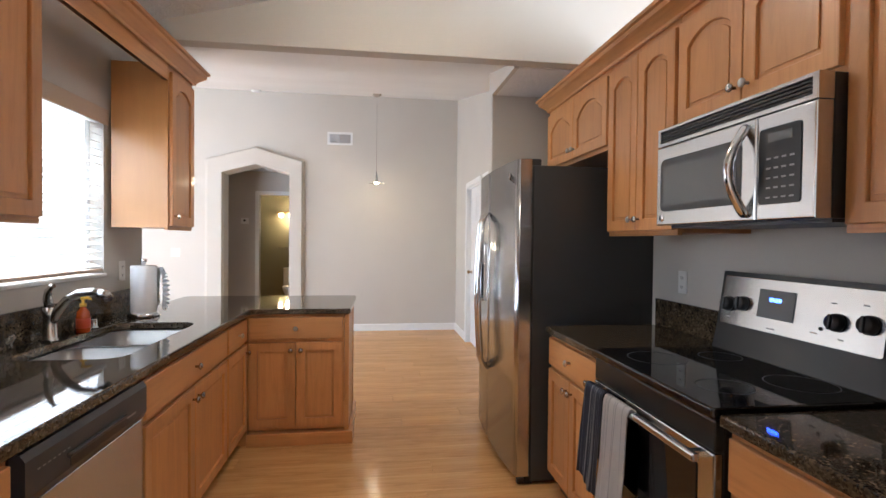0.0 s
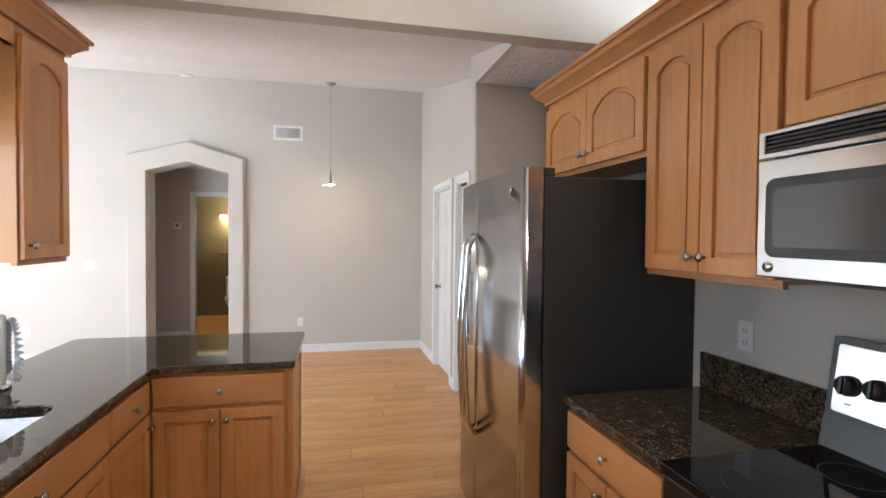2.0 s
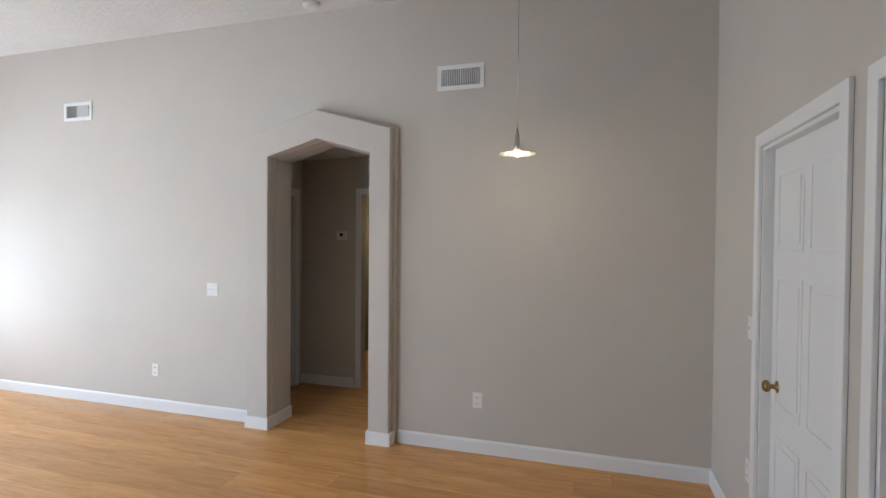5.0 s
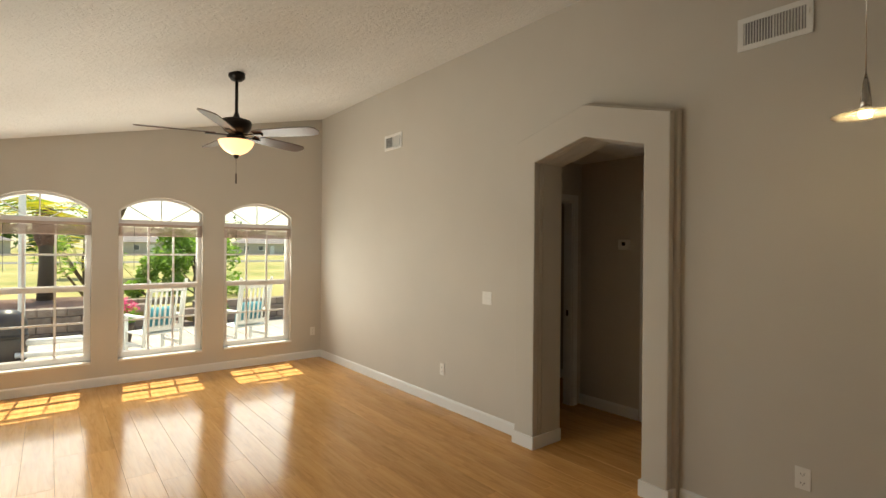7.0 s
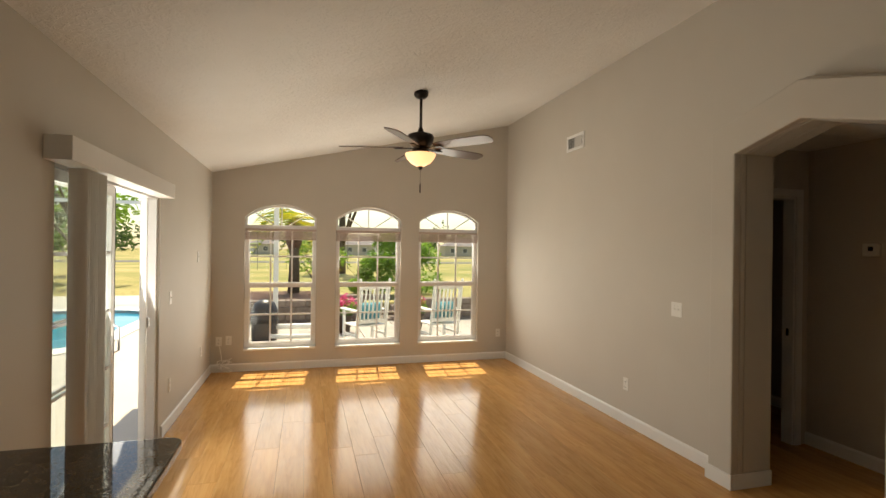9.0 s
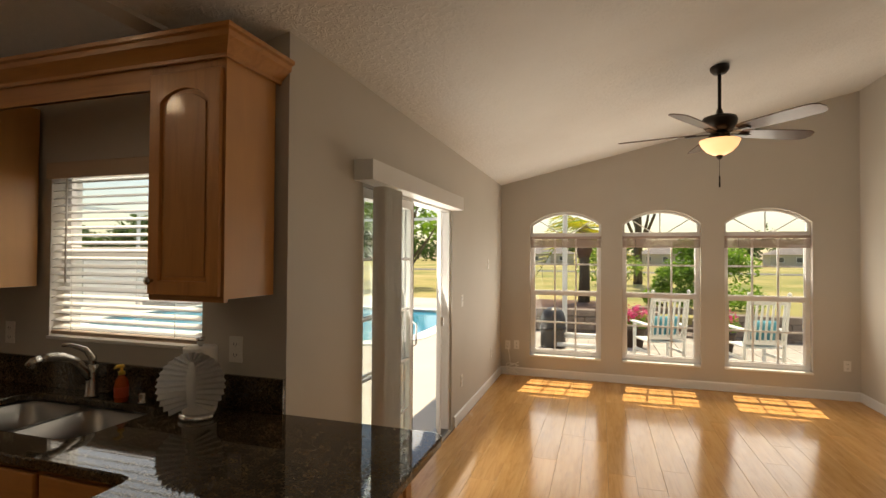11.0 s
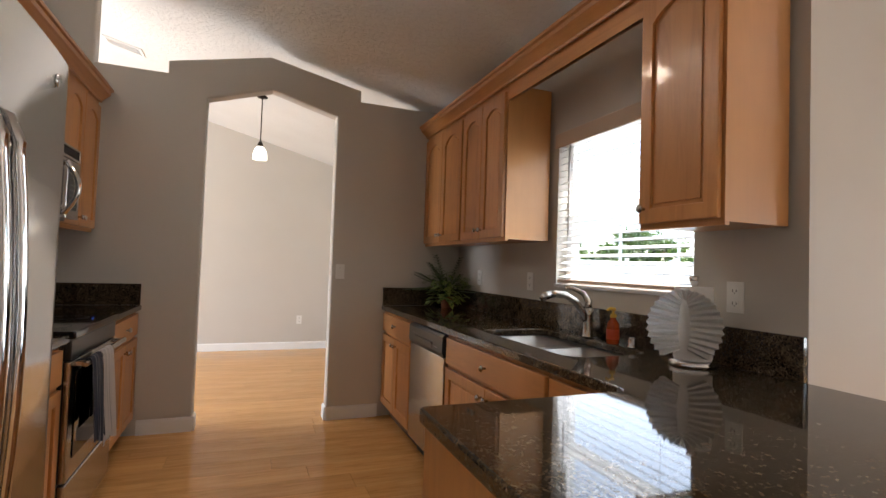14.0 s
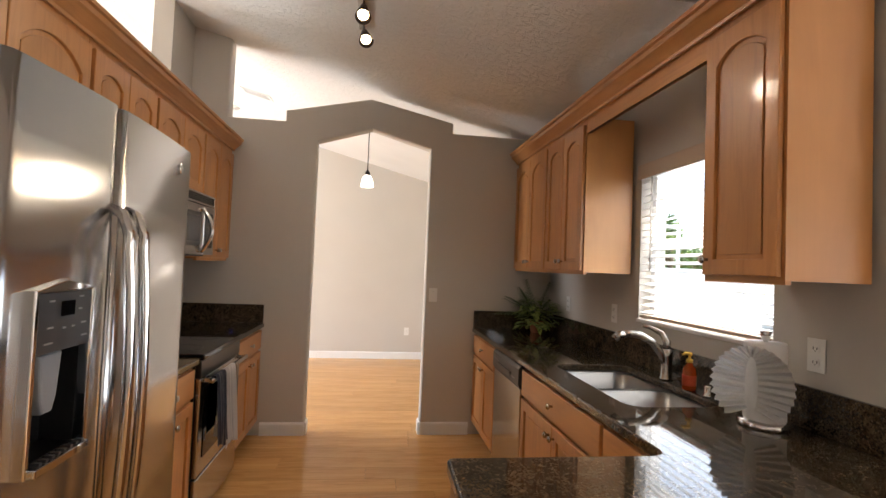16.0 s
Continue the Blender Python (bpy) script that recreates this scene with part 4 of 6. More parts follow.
# ---- dishwasher ----
dwm = thing("dishwasher", "stainless dishwasher with black control strip", "dishwasher", (0.655, 0.982, 0))
part("tub", box(-0.60, -0.002, -0.313, 0.313, 0.10, 0.872), BLACK, dwm)
part("door", box(0.0, 0.022, -0.312, 0.312, 0.105, 0.735, 0.004), STEEL, dwm, "brushed steel door panel")
cs = part("control_strip", prism([(-0.001, 0.738), (0.024, 0.738), (0.034, 0.76), (0.034, 0.85), (0.022, 0.868), (-0.001, 0.868)], -0.312, 0.312, FACE_Y), CHARCOAL, dwm, "black control strip")
part("pocket_handle", box(0.0342, 0.037, -0.14, 0.14, 0.765, 0.79, 0.001), BLACK, cs)
part("grip_lip", box(0.034, 0.046, -0.155, 0.155, 0.792, 0.805, 0.004), CHARCOAL, cs)
mk = bmesh.new()
for k in range(7):
    bx(mk, 0.0345, 0.0352, -0.27 + k * 0.02, -0.26 + k * 0.02, 0.815, 0.818)
bx(mk, 0.0345, 0.0352, 0.17, 0.23, 0.78, 0.786)
part("print_marks", mk, PRINT, cs)
part("toe_panel", box(-0.06, -0.05, -0.312, 0.312, 0.001, 0.10), BLACK, dwm)


# ---- trim ----
def baseboard(x0, y0, x1, y1, nx, ny, h=0.105, t=0.014):
    """A white baseboard along a wall line; (nx, ny) points into the room."""
    g = bmesh.new()
    prof = [(0, 0.0), (t, 0.0), (t, h - 0.016), (t * 0.55, h - 0.004), (t * 0.3, h), (0, h)]
    rings = [[g.verts.new((x + nx * (o + 0.001), y + ny * (o + 0.001), z)) for o, z in prof] for x, y in ((x0, y0), (x1, y1))]
    for k in range(len(prof)):
        g.faces.new((rings[0][k], rings[0][(k + 1) % len(prof)], rings[1][(k + 1) % len(prof)], rings[1][k]))
    for r in rings:
        g.faces.new(r)
    bmesh.ops.recalc_face_normals(g, faces=g.faces)
    return structure("baseboard", g, TRIM, "white painted baseboard", "baseboard")


for args in ((WEST, SLIDE, WEST, FAR, 1, 0), (WEST + 0.016, FAR, -0.940, FAR, 0, -1), (0.47, FAR, DOORX, FAR, 0, -1), (DOORX, 6.095, DOORX, FAR - 0.016, -1, 0), (DOORX, 5.045, DOORX, 5.145, -1, 0), (DOORX, 3.24, DOORX, 4.505, -1, 0), (WEST + 0.016, SLIDE, -2.62, SLIDE, 0, 1), (-0.66, SLIDE, 0.0, SLIDE, 0, 1), (2.37, 3.12, 2.37, 3.21, -1, 0), (2.37, 3.22, DOORX, 3.22, 0, 1), (0.70, -0.12, 1.118, -0.12, 0, 1), (2.075, -0.12, 2.43, -0.12, 0, 1), (1.118, -0.24, 1.118, -0.12, 1, 0), (2.075, -0.24, 2.075, -0.12, -1, 0), (0.0, -3.5, 6.2, -3.5, 0, 1), (-1.20, 8.20, -0.535, 8.20, 0, -1), (-1.20, 7.12, -1.20, 7.25, 1, 0), (-2.5, 7.1, -2.5, 8.9, 1, 0), (-2.5, 8.9, -1.3, 8.9, 0, -1), (0.0, -3.5, 0.0, -0.26, 1, 0)):
    baseboard(*args)


def casing(y0, y1, top, x, nx, w=0.065):
    """Flat white casing round a doorway in a wall at x, facing nx."""
    o = [(y0 - w, 0.0), (y0 - 0.001, 0.0), (y0 - 0.001, top + 0.001), (y1 + 0.001, top + 0.001), (y1 + 0.001, 0.0), (y1 + w, 0.0), (y1 + w, top + w), (y0 - w, top + w)]
    a, b = sorted((x + nx * 0.001, x + nx * 0.017))
    return prism(o, a, b, FACE_X, (), 0.003)


def jamb(y0, y1, top, x0, x1):
    o = [(y0, 0.0), (y0 + 0.018, 0.0), (y0 + 0.018, top - 0.018), (y1 - 0.018, top - 0.018), (y1 - 0.018, 0.0), (y1, 0.0), (y1, top), (y0, top)]
    return prism(o, x0, x1, FACE_X)


def six_panel(bm_width, height):
    """A moulded six-panel leaf; local x 0..w, front at y = 0."""
    g = box(0, bm_width, 0.0, 0.032, 0, height, 0.002)
    m, s = bm_width / 2, 0.055
    w = (bm_width - 3 * s * 1.1) / 2
    for x0 in (s * 1.1, s * 2.2 + w):
        for z0, z1 in ((0.16, 0.72), (0.86, 1.46), (1.58, height - 0.12)):
            add(g, prism(rect(x0, x0 + w, z0, z1), -0.004, 0.001, FACE_Y, [rect(x0 + 0.016, x0 + w - 0.016, z0 + 0.016, z1 - 0.016)], 0.002))
            add(g, prism(rect(x0 + 0.035, x0 + w - 0.035, z0 + 0.035, z1 - 0.035), -0.004, 0.001, FACE_Y, (), 0.002))
    return g


def door_knob(parent, x, z, material, r=0.027):
    b = lathe([(0.0, 0.0), (0.030, 0.0), (0.028, 0.006), (0.011, 0.012), (0.011, 0.030), (r, 0.040), (r * 1.02, 0.052), (r * 0.7, 0.062), (0.0, 0.064)], 18, pose(x, 0.0, z, 90, 0, 0))
    return part("door_handle", b, material, parent, "round aged brass knob")


d1 = thing("door_1", "white six-panel interior door with brass knob, closed", "door", (DOORX + 0.045, 6.010, 0), kind="structure", turn=-90)
part("leaf", six_panel(0.77, 2.06), DOORPAINT, d1).location = (0.005, 0, 0.012)
door_knob(d1, 0.10, 0.96, BRASS)
structure("door_frame_1", add(casing(5.215, 6.025, 2.09, DOORX, -1), jamb(5.215, 6.025, 2.09, DOORX, DOORX + 0.12)), TRIM, "white painted door casing", "door frame")
d2 = thing("door_2", "white bifold closet door, slightly ajar", "door", (DOORX + 0.035, 4.960, 0), kind="structure", turn=-90)
for k in range(2):
    lf2 = part("leaf", six_panel(0.184, 2.03), DOORPAINT, d2)
    lf2.matrix_local = pose(0.001 + k * 0.186, 0.01, 0.02)
door_knob(d2, 0.30, 0.93, BRASS, 0.016)
part("top_track", box(0.002, 0.370, 0.0, 0.03, 2.052, 2.075), DARKSLOT, d2)
structure("door_frame_2", add(casing(4.57, 4.98, 2.09, DOORX, -1, 0.06), jamb(4.57, 4.98, 2.09, DOORX, DOORX + 0.12)), TRIM, "white painted closet casing", "door frame")

# the stepped surround of the hall opening
outer = [(-0.925, 0.0), (-0.68, 0.0), (-0.68, 2.322), (-0.215, 2.452), (0.255, 2.322), (0.255, 0.0), (0.460, 0.0), (0.460, 2.520), (-0.225, 2.712), (-0.925, 2.520)]
inner = [(-0.885, 0.0), (-0.681, 0.0), (-0.681, 2.321), (-0.215, 2.451), (0.256, 2.321), (0.256, 0.0), (0.435, 0.0), (0.435, 2.505), (-0.225, 2.69), (-0.885, 2.505)]
structure("arch_surround_back", prism(outer, FAR - 0.045, FAR - 0.001, FACE_Y, (), 0.010), WALL, "rounded plaster surround of the hall opening", "arch")
structure("arch_surround_front", prism(inner, FAR - 0.105, FAR - 0.046, FACE_Y, (), 0.010), WALL, "raised plaster band of the hall opening", "arch")
structure("arch_reveal", prism([(-0.80, 0.0), (-0.682, 0.0), (-0.682, 2.320), (-0.215, 2.450), (0.257, 2.320), (0.257, 0.0), (0.40, 0.0), (0.40, 2.6), (-0.80, 2.6)], FAR + 0.121, FAR + 0.24, FACE_Y), WALL, "deep plaster reveal of the hall opening", "arch")
for x0, x1 in ((-0.925, -0.900), (0.451, 0.460)):
    structure("baseboard", box(x0 - 0.012, x1 + 0.0, FAR - 0.058, FAR - 0.04, 0, 0.105, 0.003), TRIM, "white painted baseboard block", "baseboard")
for x0, x1 in ((-0.899, -0.668), (0.243, 0.449)):
    structure("baseboard", box(x0, x1, FAR - 0.119, FAR - 0.1055, 0, 0.105, 0.003), TRIM, "white painted baseboard block", "baseboard")
for x0 in (-0.679, 0.241):
    structure("baseboard", box(x0, x0 + 0.013, FAR - 0.105, FAR + 0.24, 0, 0.105, 0.003), TRIM, "white painted baseboard return", "baseboard")
for x0 in (-0.899, 0.437):
    structure("baseboard", box(x0, x0 + 0.013, FAR - 0.105, FAR - 0.059, 0, 0.105, 0.003), TRIM, "white painted baseboard return", "baseboard")

# hall and bathroom
structure("door_frame_3", prism([(-0.520, 0.0), (-0.456, 0.0), (-0.456, 2.121), (0.281, 2.121), (0.281, 0.0), (0.345, 0.0), (0.345, 2.185), (-0.520, 2.185)], 8.183, 8.199, FACE_Y, (), 0.003), TRIM, "white painted bathroom door casing", "door frame")
structure("door_frame_4", add(casing(7.32, 8.06, 2.12, -1.20, 1), jamb(7.32, 8.06, 2.12, -1.30, -1.20)), TRIM, "white painted bedroom door casing", "door frame")
structure("strike_plate", box(-1.262, -1.240, 8.038, 8.0425, 0.93, 0.99), BRONZE, "dark strike plate on the jamb", "strike plate")


def plate_on(name, label, category, at, face, w, h, fill):
    """A wall plate: local x across, y out of the wall towards -y, z up."""
    turn = {"-y": 0, "+x": 90, "+y": 180, "-x": -90}[face]
    t = thing(name, label, category, at, "wall plates", turn)
    part("plate", box(-w / 2, w / 2, -0.006, -0.0005, -h / 2, h / 2, 0.002), WHITEPLASTIC, t)
    fill(t)
    return t


def outlet_fill(t):
    for z in (-0.024, 0.024):
        s = part("socket", prism(round_rect(-0.017, 0.017, z - 0.014, z + 0.014, 0.010, 3), -0.0085, -0.0062, FACE_Y), WHITEPLASTIC, t)
        b = bmesh.new()
        bx(b, -0.009, -0.006, -0.0092, -0.0086, z - 0.004, z + 0.006)
        bx(b, 0.006, 0.009, -0.0092, -0.0086, z - 0.004, z + 0.006)
        bx(b, -0.002, 0.002, -0.0092, -0.0086, z - 0.010, z - 0.007)
        part("slot", b, DARKSLOT, s)


def switch_fill(n):
    def fill(t):
        for k in range(n):
            x = (k - (n - 1) / 2) * 0.046
            part("toggle", box(x - 0.005, x + 0.005, -0.016, -0.0062, -0.006, 0.008, 0.002), WHITEPLASTIC, t)
            part("screw", box(x - 0.002, x + 0.002, -0.0072, -0.0062, 0.028, 0.032), GREYPLASTIC, t)
    return fill


def outlet(at, face):
    return plate_on("wall_outlet", "white duplex wall outlet", "outlet", at, face, 0.072, 0.118, outlet_fill)


def switch(at, face, n=1):
    return plate_on("light_switch", "white toggle light switch plate", "light switch", at, face, 0.026 + 0.046 * n, 0.118, switch_fill(n))


outlet((-1.99, FAR, 0.38), "-y")
outlet((1.125, FAR, 0.405), "-y")
switch((-1.335, FAR, 1.165), "-y", 2)
outlet((WEST, 6.84, 0.39), "+x")
outlet((WEST, 3.07, 0.41), "+x")
outlet((WEST, 2.95, 0.40), "+x")
switch((-2.89, SLIDE, 1.17), "+y")
switch((-4.08, SLIDE, 1.52), "+y")
outlet((-2.89, SLIDE, 0.38), "+y")
outlet((-4.3, SLIDE, 0.40), "+y")
switch((DOORX, 6.16, 1.19), "-x")
outlet((DOORX, 6.16, 0.45), "-x")
switch((1.045, -0.12, 1.19), "+y")
outlet((0.0, 1.10, 1.18), "+x")
outlet((0.0, 0.33, 1.18), "+x")
outlet((0.0, 2.585, 1.18), "+x")
outlet((EAST, 1.80, 1.175), "-x")
outlet((1.03, -3.5, 0.42), "+y")
th = thing("thermostat", "small white wall thermostat with dark display", "thermostat", (-0.69, 8.20, 1.672))
part("case", box(-0.06, 0.06, -0.028, -0.0005, -0.05, 0.05, 0.006), WHITEPLASTIC, th)
part("display", box(-0.018, 0.018, -0.030, -0.0285, -0.008, 0.026), BLACK, th)


def vent(label, x0, x1, z0, z1, split):
    t = thing("wall_vent", label, "air vent", ((x0 + x1) / 2, FAR, z0), "supply vents")
    w, h = (x1 - x0) / 2, z1 - z0
    part("frame", prism(rect(-w, w, 0, h), -0.010, -0.0005, FACE_Y, [rect(-w + 0.032, w - 0.032, 0.032, h - 0.032)], 0.002), TRIM, t)
    part("backing", box(-w + 0.032, w - 0.032, -0.004, -0.0006, 0.032, h - 0.032), GREYPLASTIC if split else DARKSLOT, t)
    n = int((2 * w - 0.064) / 0.0145)
    for k in range(n):
        x = -w + 0.036 + k * 0.0145
        s = box(-0.0010, 0.0010, -0.0042, 0.0042, 0.033, h - 0.033)
        o = part("slat", s, TRIM, t)
        o.matrix_local = pose(x + 0.003, -0.0085, 0, 0, 0, 50 if x < 0.01 else -50)
    part("divider", box(-0.004, 0.004, -0.013, -0.005, 0.03, h - 0.03), TRIM, t)
    part("lever", box(w - 0.022, w - 0.016, -0.020, -0.0102, h * 0.55, h * 0.72, 0.001), TRIM, t)
    return t


vent("white rectangular supply vent high on the wall", 0.785, 1.155, 2.785, 2.975, True)
vent("white square supply vent high on the wall", -3.14, -2.775, 2.785, 2.965, True)

# dining and entry ceiling vents, smoke detectors
def ceiling_disc(label, at, slope_y):
    t = thing("smoke_detector", label, "smoke detector", at, "smoke detectors")
    t.matrix_world = pose(*at, 180 + slope_y, 0, 0)
    part("base", lathe([(0.0, 0.0), (0.070, 0.0), (0.070, 0.012), (0.060, 0.030), (0.040, 0.036), (0.0, 0.037)], 26), WHITEPLASTIC, t)
    return t


SL = math.degrees(math.atan(0.225))
ceiling_disc("white round smoke detector on the sloped ceiling", (-0.17, 6.70, living_z(6.70) - 0.002), SL)
sdet = ceiling_disc("white round smoke detector in the entry", (3.45, -2.6, kitchen_z(3.45) - 0.002), 0)
sdet.matrix_world = pose(3.45, -2.6, kitchen_z(3.45) - 0.002, 180, math.degrees(math.atan(0.257)), 0)
cv = thing("ceiling_vent", "white slotted ceiling vent", "air vent", (2.95, -1.6, kitchen_z(2.95)), "")
cv.matrix_world = pose(2.95, -1.6, kitchen_z(2.95) - 0.002, 0, -math.degrees(math.atan(0.257)), 0)
part("frame", prism(rect(-0.17, 0.17, -0.10, 0.10), -0.008, -0.0005, FLAT, [rect(-0.145, 0.145, -0.075, 0.075)]), TRIM, cv)
part("backing", box(-0.145, 0.145, -0.075, 0.075, -0.002, -0.0006), DARKSLOT, cv)
for k in range(8):
    part("slat", box(-0.145, 0.145, -0.066 + k * 0.018, -0.060 + k * 0.018, -0.007, -0.0025), TRIM, cv)
hg = thing("hall_return_grille", "white return air grille in the hall ceiling", "air vent", (-0.25, 7.75, 2.52))
part("frame", prism(rect(-0.42, 0.42, -0.30, 0.30), -0.012, -0.0005, FLAT, [rect(-0.38, 0.38, -0.26, 0.26)]), TRIM, hg)
part("backing", box(-0.38, 0.38, -0.26, 0.26, -0.002, -0.0006), GREYPLASTIC, hg)
for k in range(16):
    part("slat", box(-0.38, 0.38, -0.255 + k * 0.0325, -0.238 + k * 0.0325, -0.009, -0.0025), TRIM, hg)

# bathroom glimpse
to = thing("toilet", "white ceramic toilet beyond the bathroom door", "toilet", (-0.15, 9.75, 0), turn=0)
part("bowl", lathe([(0.0, 0.0), (0.13, 0.0), (0.11, 0.08), (0.12, 0.2), (0.19, 0.36), (0.20, 0.39), (0.0, 0.39)], 26), WHITEPLASTIC, to)
part("seat", lathe([(0.0, 0.392), (0.20, 0.392), (0.205, 0.40), (0.19, 0.425), (0.0, 0.43)], 26), WHITEPLASTIC, to)
part("tank", box(-0.22, 0.22, 0.22, 0.42, 0.36, 0.74, 0.02), WHITEPLASTIC, to)
part("tank_lid", box(-0.23, 0.23, 0.21, 0.43, 0.742, 0.77, 0.01), WHITEPLASTIC, to)
vl = thing("bath_vanity_light", "warm lit vanity light bar on the bathroom wall", "wall light", (-0.28, 10.38, 1.93))
WARM = glow("warm_bulb", (1.0, 0.72, 0.36), 6)
part("bar", box(-0.30, 0.30, -0.06, 0.018, -0.03, 0.03, 0.006), BRASS, vl)
for k in range(3):
    part("shade", lathe([(0.0, 0.0), (0.035, 0.01), (0.05, 0.09), (0.0, 0.092)], 16, pose(-0.2 + 0.2 * k, -0.09, -0.11)), WARM, vl)
bl2 = new("bath_lamp", bpy.data.lights.new("bath_lamp", "POINT"))
bl2.data.energy, bl2.data.color, bl2.data.shadow_soft_size = 5, (1.0, 0.75, 0.42), 0.08
bl2.location = (-0.28, 10.15, 1.85)
tb = thing("towel_bar", "chrome towel bar on the bathroom wall", "towel bar", (-0.25, 10.38, 1.18))
part("bar", tube([(-0.3, -0.06, 0), (0.3, -0.06, 0)], 0.010, 10), CHROME, tb)
for s in (-0.3, 0.3):
    part("bracket", tube([(s, -0.06, 0), (s, 0.018, 0)], 0.012, 8), CHROME, tb)

# ---- windows ----
def arched_window(k, y0, y1):
    t = thing("window_%d" % k, "tall arched white window with muntins and sunburst top", "window", (WEST - 0.10, (y0 + y1) / 2, 0), kind="structure")
    w = (y1 - y0) / 2
    fo = [(u, v) for u, v in arched(-w + 0.001, w - 0.001, SILL_W + 0.012, SPRING_W, APEX_W - 0.001)]
    tr = 1.905
    head = arched(-w + 0.03, w - 0.03, tr + 0.03, SPRING_W - 0.004, APEX_W - 0.034)
    mid = 1.13
    up, lo = rect(-w + 0.045, w - 0.045, mid + 0.022, tr - 0.03), rect(-w + 0.055, w - 0.055, SILL_W + 0.075, mid - 0.028)
    part("window_frame", prism(fo, -0.035, 0.035, FACE_X, [head, up, lo], 0.004), VINYL, t)
    for sash, (u0, u1, v0, v1) in (("upper_sash", (-w + 0.045, w - 0.045, mid + 0.022, tr - 0.03)), ("lower_sash", (-w + 0.055, w - 0.055, SILL_W + 0.075, mid - 0.028))):
        s = part(sash, prism(rect(u0 - 0.006, u1 + 0.006, v0 - 0.006, v1 + 0.006), -0.012, 0.012, FACE_X, [rect(u0 + 0.010, u1 - 0.010, v0 + 0.010, v1 - 0.010)]), VINYL, t)
        for j in (1, 2):
            u = u0 + (u1 - u0) * j / 3
            part("muntin", box(-0.008, 0.008, u - 0.011, u + 0.011, v0, v1), VINYL, s)
        vm = (v0 + v1) / 2 if sash == "lower_sash" else v0 + (v1 - v0) * 0.5
        part("muntin", box(-0.0085, 0.0085, u0, u1, vm - 0.011, vm + 0.011), VINYL, s)
    part("muntin", box(-0.008, 0.008, -0.007, 0.007, tr + 0.02, APEX_W - 0.025), VINYL, t)
    for sg in (-1, 1):
        m = bmesh.new()
        bx(m, -0.0082, 0.0082, 0.0, 0.40, -0.0065, 0.0065, m=Matrix.Translation((0, sg * 0.09, tr + 0.03)) @ Matrix.Rotation(radians(33 if sg > 0 else 147), 4, "X"))
        part("muntin", m, VINYL, t)
    for nm, loop in (("pane", head), ("pane", up), ("pane", lo)):
        p = part(nm, prism(loop, -0.002, 0.002, FACE_X), GLASS, t)
        p.visible_shadow = False
    part("window_sill", box(-0.04, 0.135, -w + 0.002, w - 0.002, SILL_W - 0.012, SILL_W + 0.011, 0.003), TRIM, t)
    sh = thing("window_blind", "pink-beige cellular shade raised to the transom", "blind", (WEST - 0.045, (y0 + y1) / 2, 1.75), "raised shades")
    part("headrail", box(-0.018, 0.022, -w + 0.004, w - 0.004, 0.10, 0.135, 0.003), SHADE, sh)
    for j in range(7):
        part("slat", box(-0.016, 0.020, -w + 0.006, w - 0.006, 0.012 + j * 0.012, 0.021 + j * 0.012, 0.003, 1), SHADE, sh)
    part("bottom_rail", box(-0.017, 0.021, -w + 0.006, w - 0.006, -0.012, 0.008, 0.003), SHADE, sh)
    part("pull_cord", tube([(0.02, -w + 0.16, 0.10), (0.02, -w + 0.16, -0.42)], 0.003, 5), CHARCOAL, sh)
    return t


SHADE = paint("dusty_rose_shade", (0.50, 0.40, 0.36), 0.8)
for k, (a, b) in enumerate(WINDOWS_W):
    arched_window(k + 1, a, b)

# kitchen window with its slatted blind
kw = thing("window_4", "white kitchen window behind a slatted blind", "window", (-0.10, (KWIN[0] + KWIN[1]) / 2, 0), kind="structure")
w = (KWIN[1] - KWIN[0]) / 2
zm = 1.62
part("window_frame", prism(rect(-w + 0.001, w - 0.001, KWIN[2] + 0.001, KWIN[3] - 0.001), -0.03, 0.03, FACE_X, [rect(-w + 0.05, w - 0.05, zm + 0.025, KWIN[3] - 0.05), rect(-w + 0.05, w - 0.05, KWIN[2] + 0.05, zm - 0.025)], 0.003), VINYL, kw)
p = part("pane", prism(rect(-w + 0.05, w - 0.05, KWIN[2] + 0.05, KWIN[3] - 0.05), -0.002, 0.002, FACE_X), GLASS, kw)
p.visible_shadow = False
part("window_sill", box(-0.02, 0.118, -w + 0.002, w - 0.002, KWIN[2] + 0.002, KWIN[2] + 0.02, 0.003), TRIM, kw)
VALANCE = paint("beige_valance", (0.60, 0.47, 0.36), 0.5, 0.1)
kb = thing("slatted_blind", "white horizontal slatted blind with beige valance", "blind", (-0.022, (KWIN[0] + KWIN[1]) / 2, KWIN[2]))
part("valance", box(0.03, 0.045, -w - 0.01, w + 0.01, 0.84, 0.925, 0.004), VALANCE, kb, "beige painted valance")
part("headrail", box(-0.028, 0.022, -w + 0.006, w - 0.006, 0.85, 0.895, 0.003), SLAT, kb)
for k in range(20):
    g = bmesh.new()
    bx(g, -0.024, 0.024, -w + 0.01, w - 0.01, -0.0012, 0.0012)
    s = part("slat", g, SLAT, kb)
    s.matrix_local = pose(-0.002, 0, 0.065 + k * 0.040, 0, 20 + (k % 3) * 1.2, 0)
part("bottom_rail", box(-0.026, 0.022, -w + 0.01, w - 0.01, 0.028, 0.046, 0.003), VALANCE, kb)
for u in (-w + 0.16, w - 0.16):
    part("ladder_cord", tube([(0.024, u, 0.04), (0.024, u, 0.86)], 0.0012, 4), SLAT, kb)
part("wand", tube([(0.034, -w + 0.13, 0.84), (0.036, -w + 0.13, 0.30)], 0.004, 6), SLAT, kb)

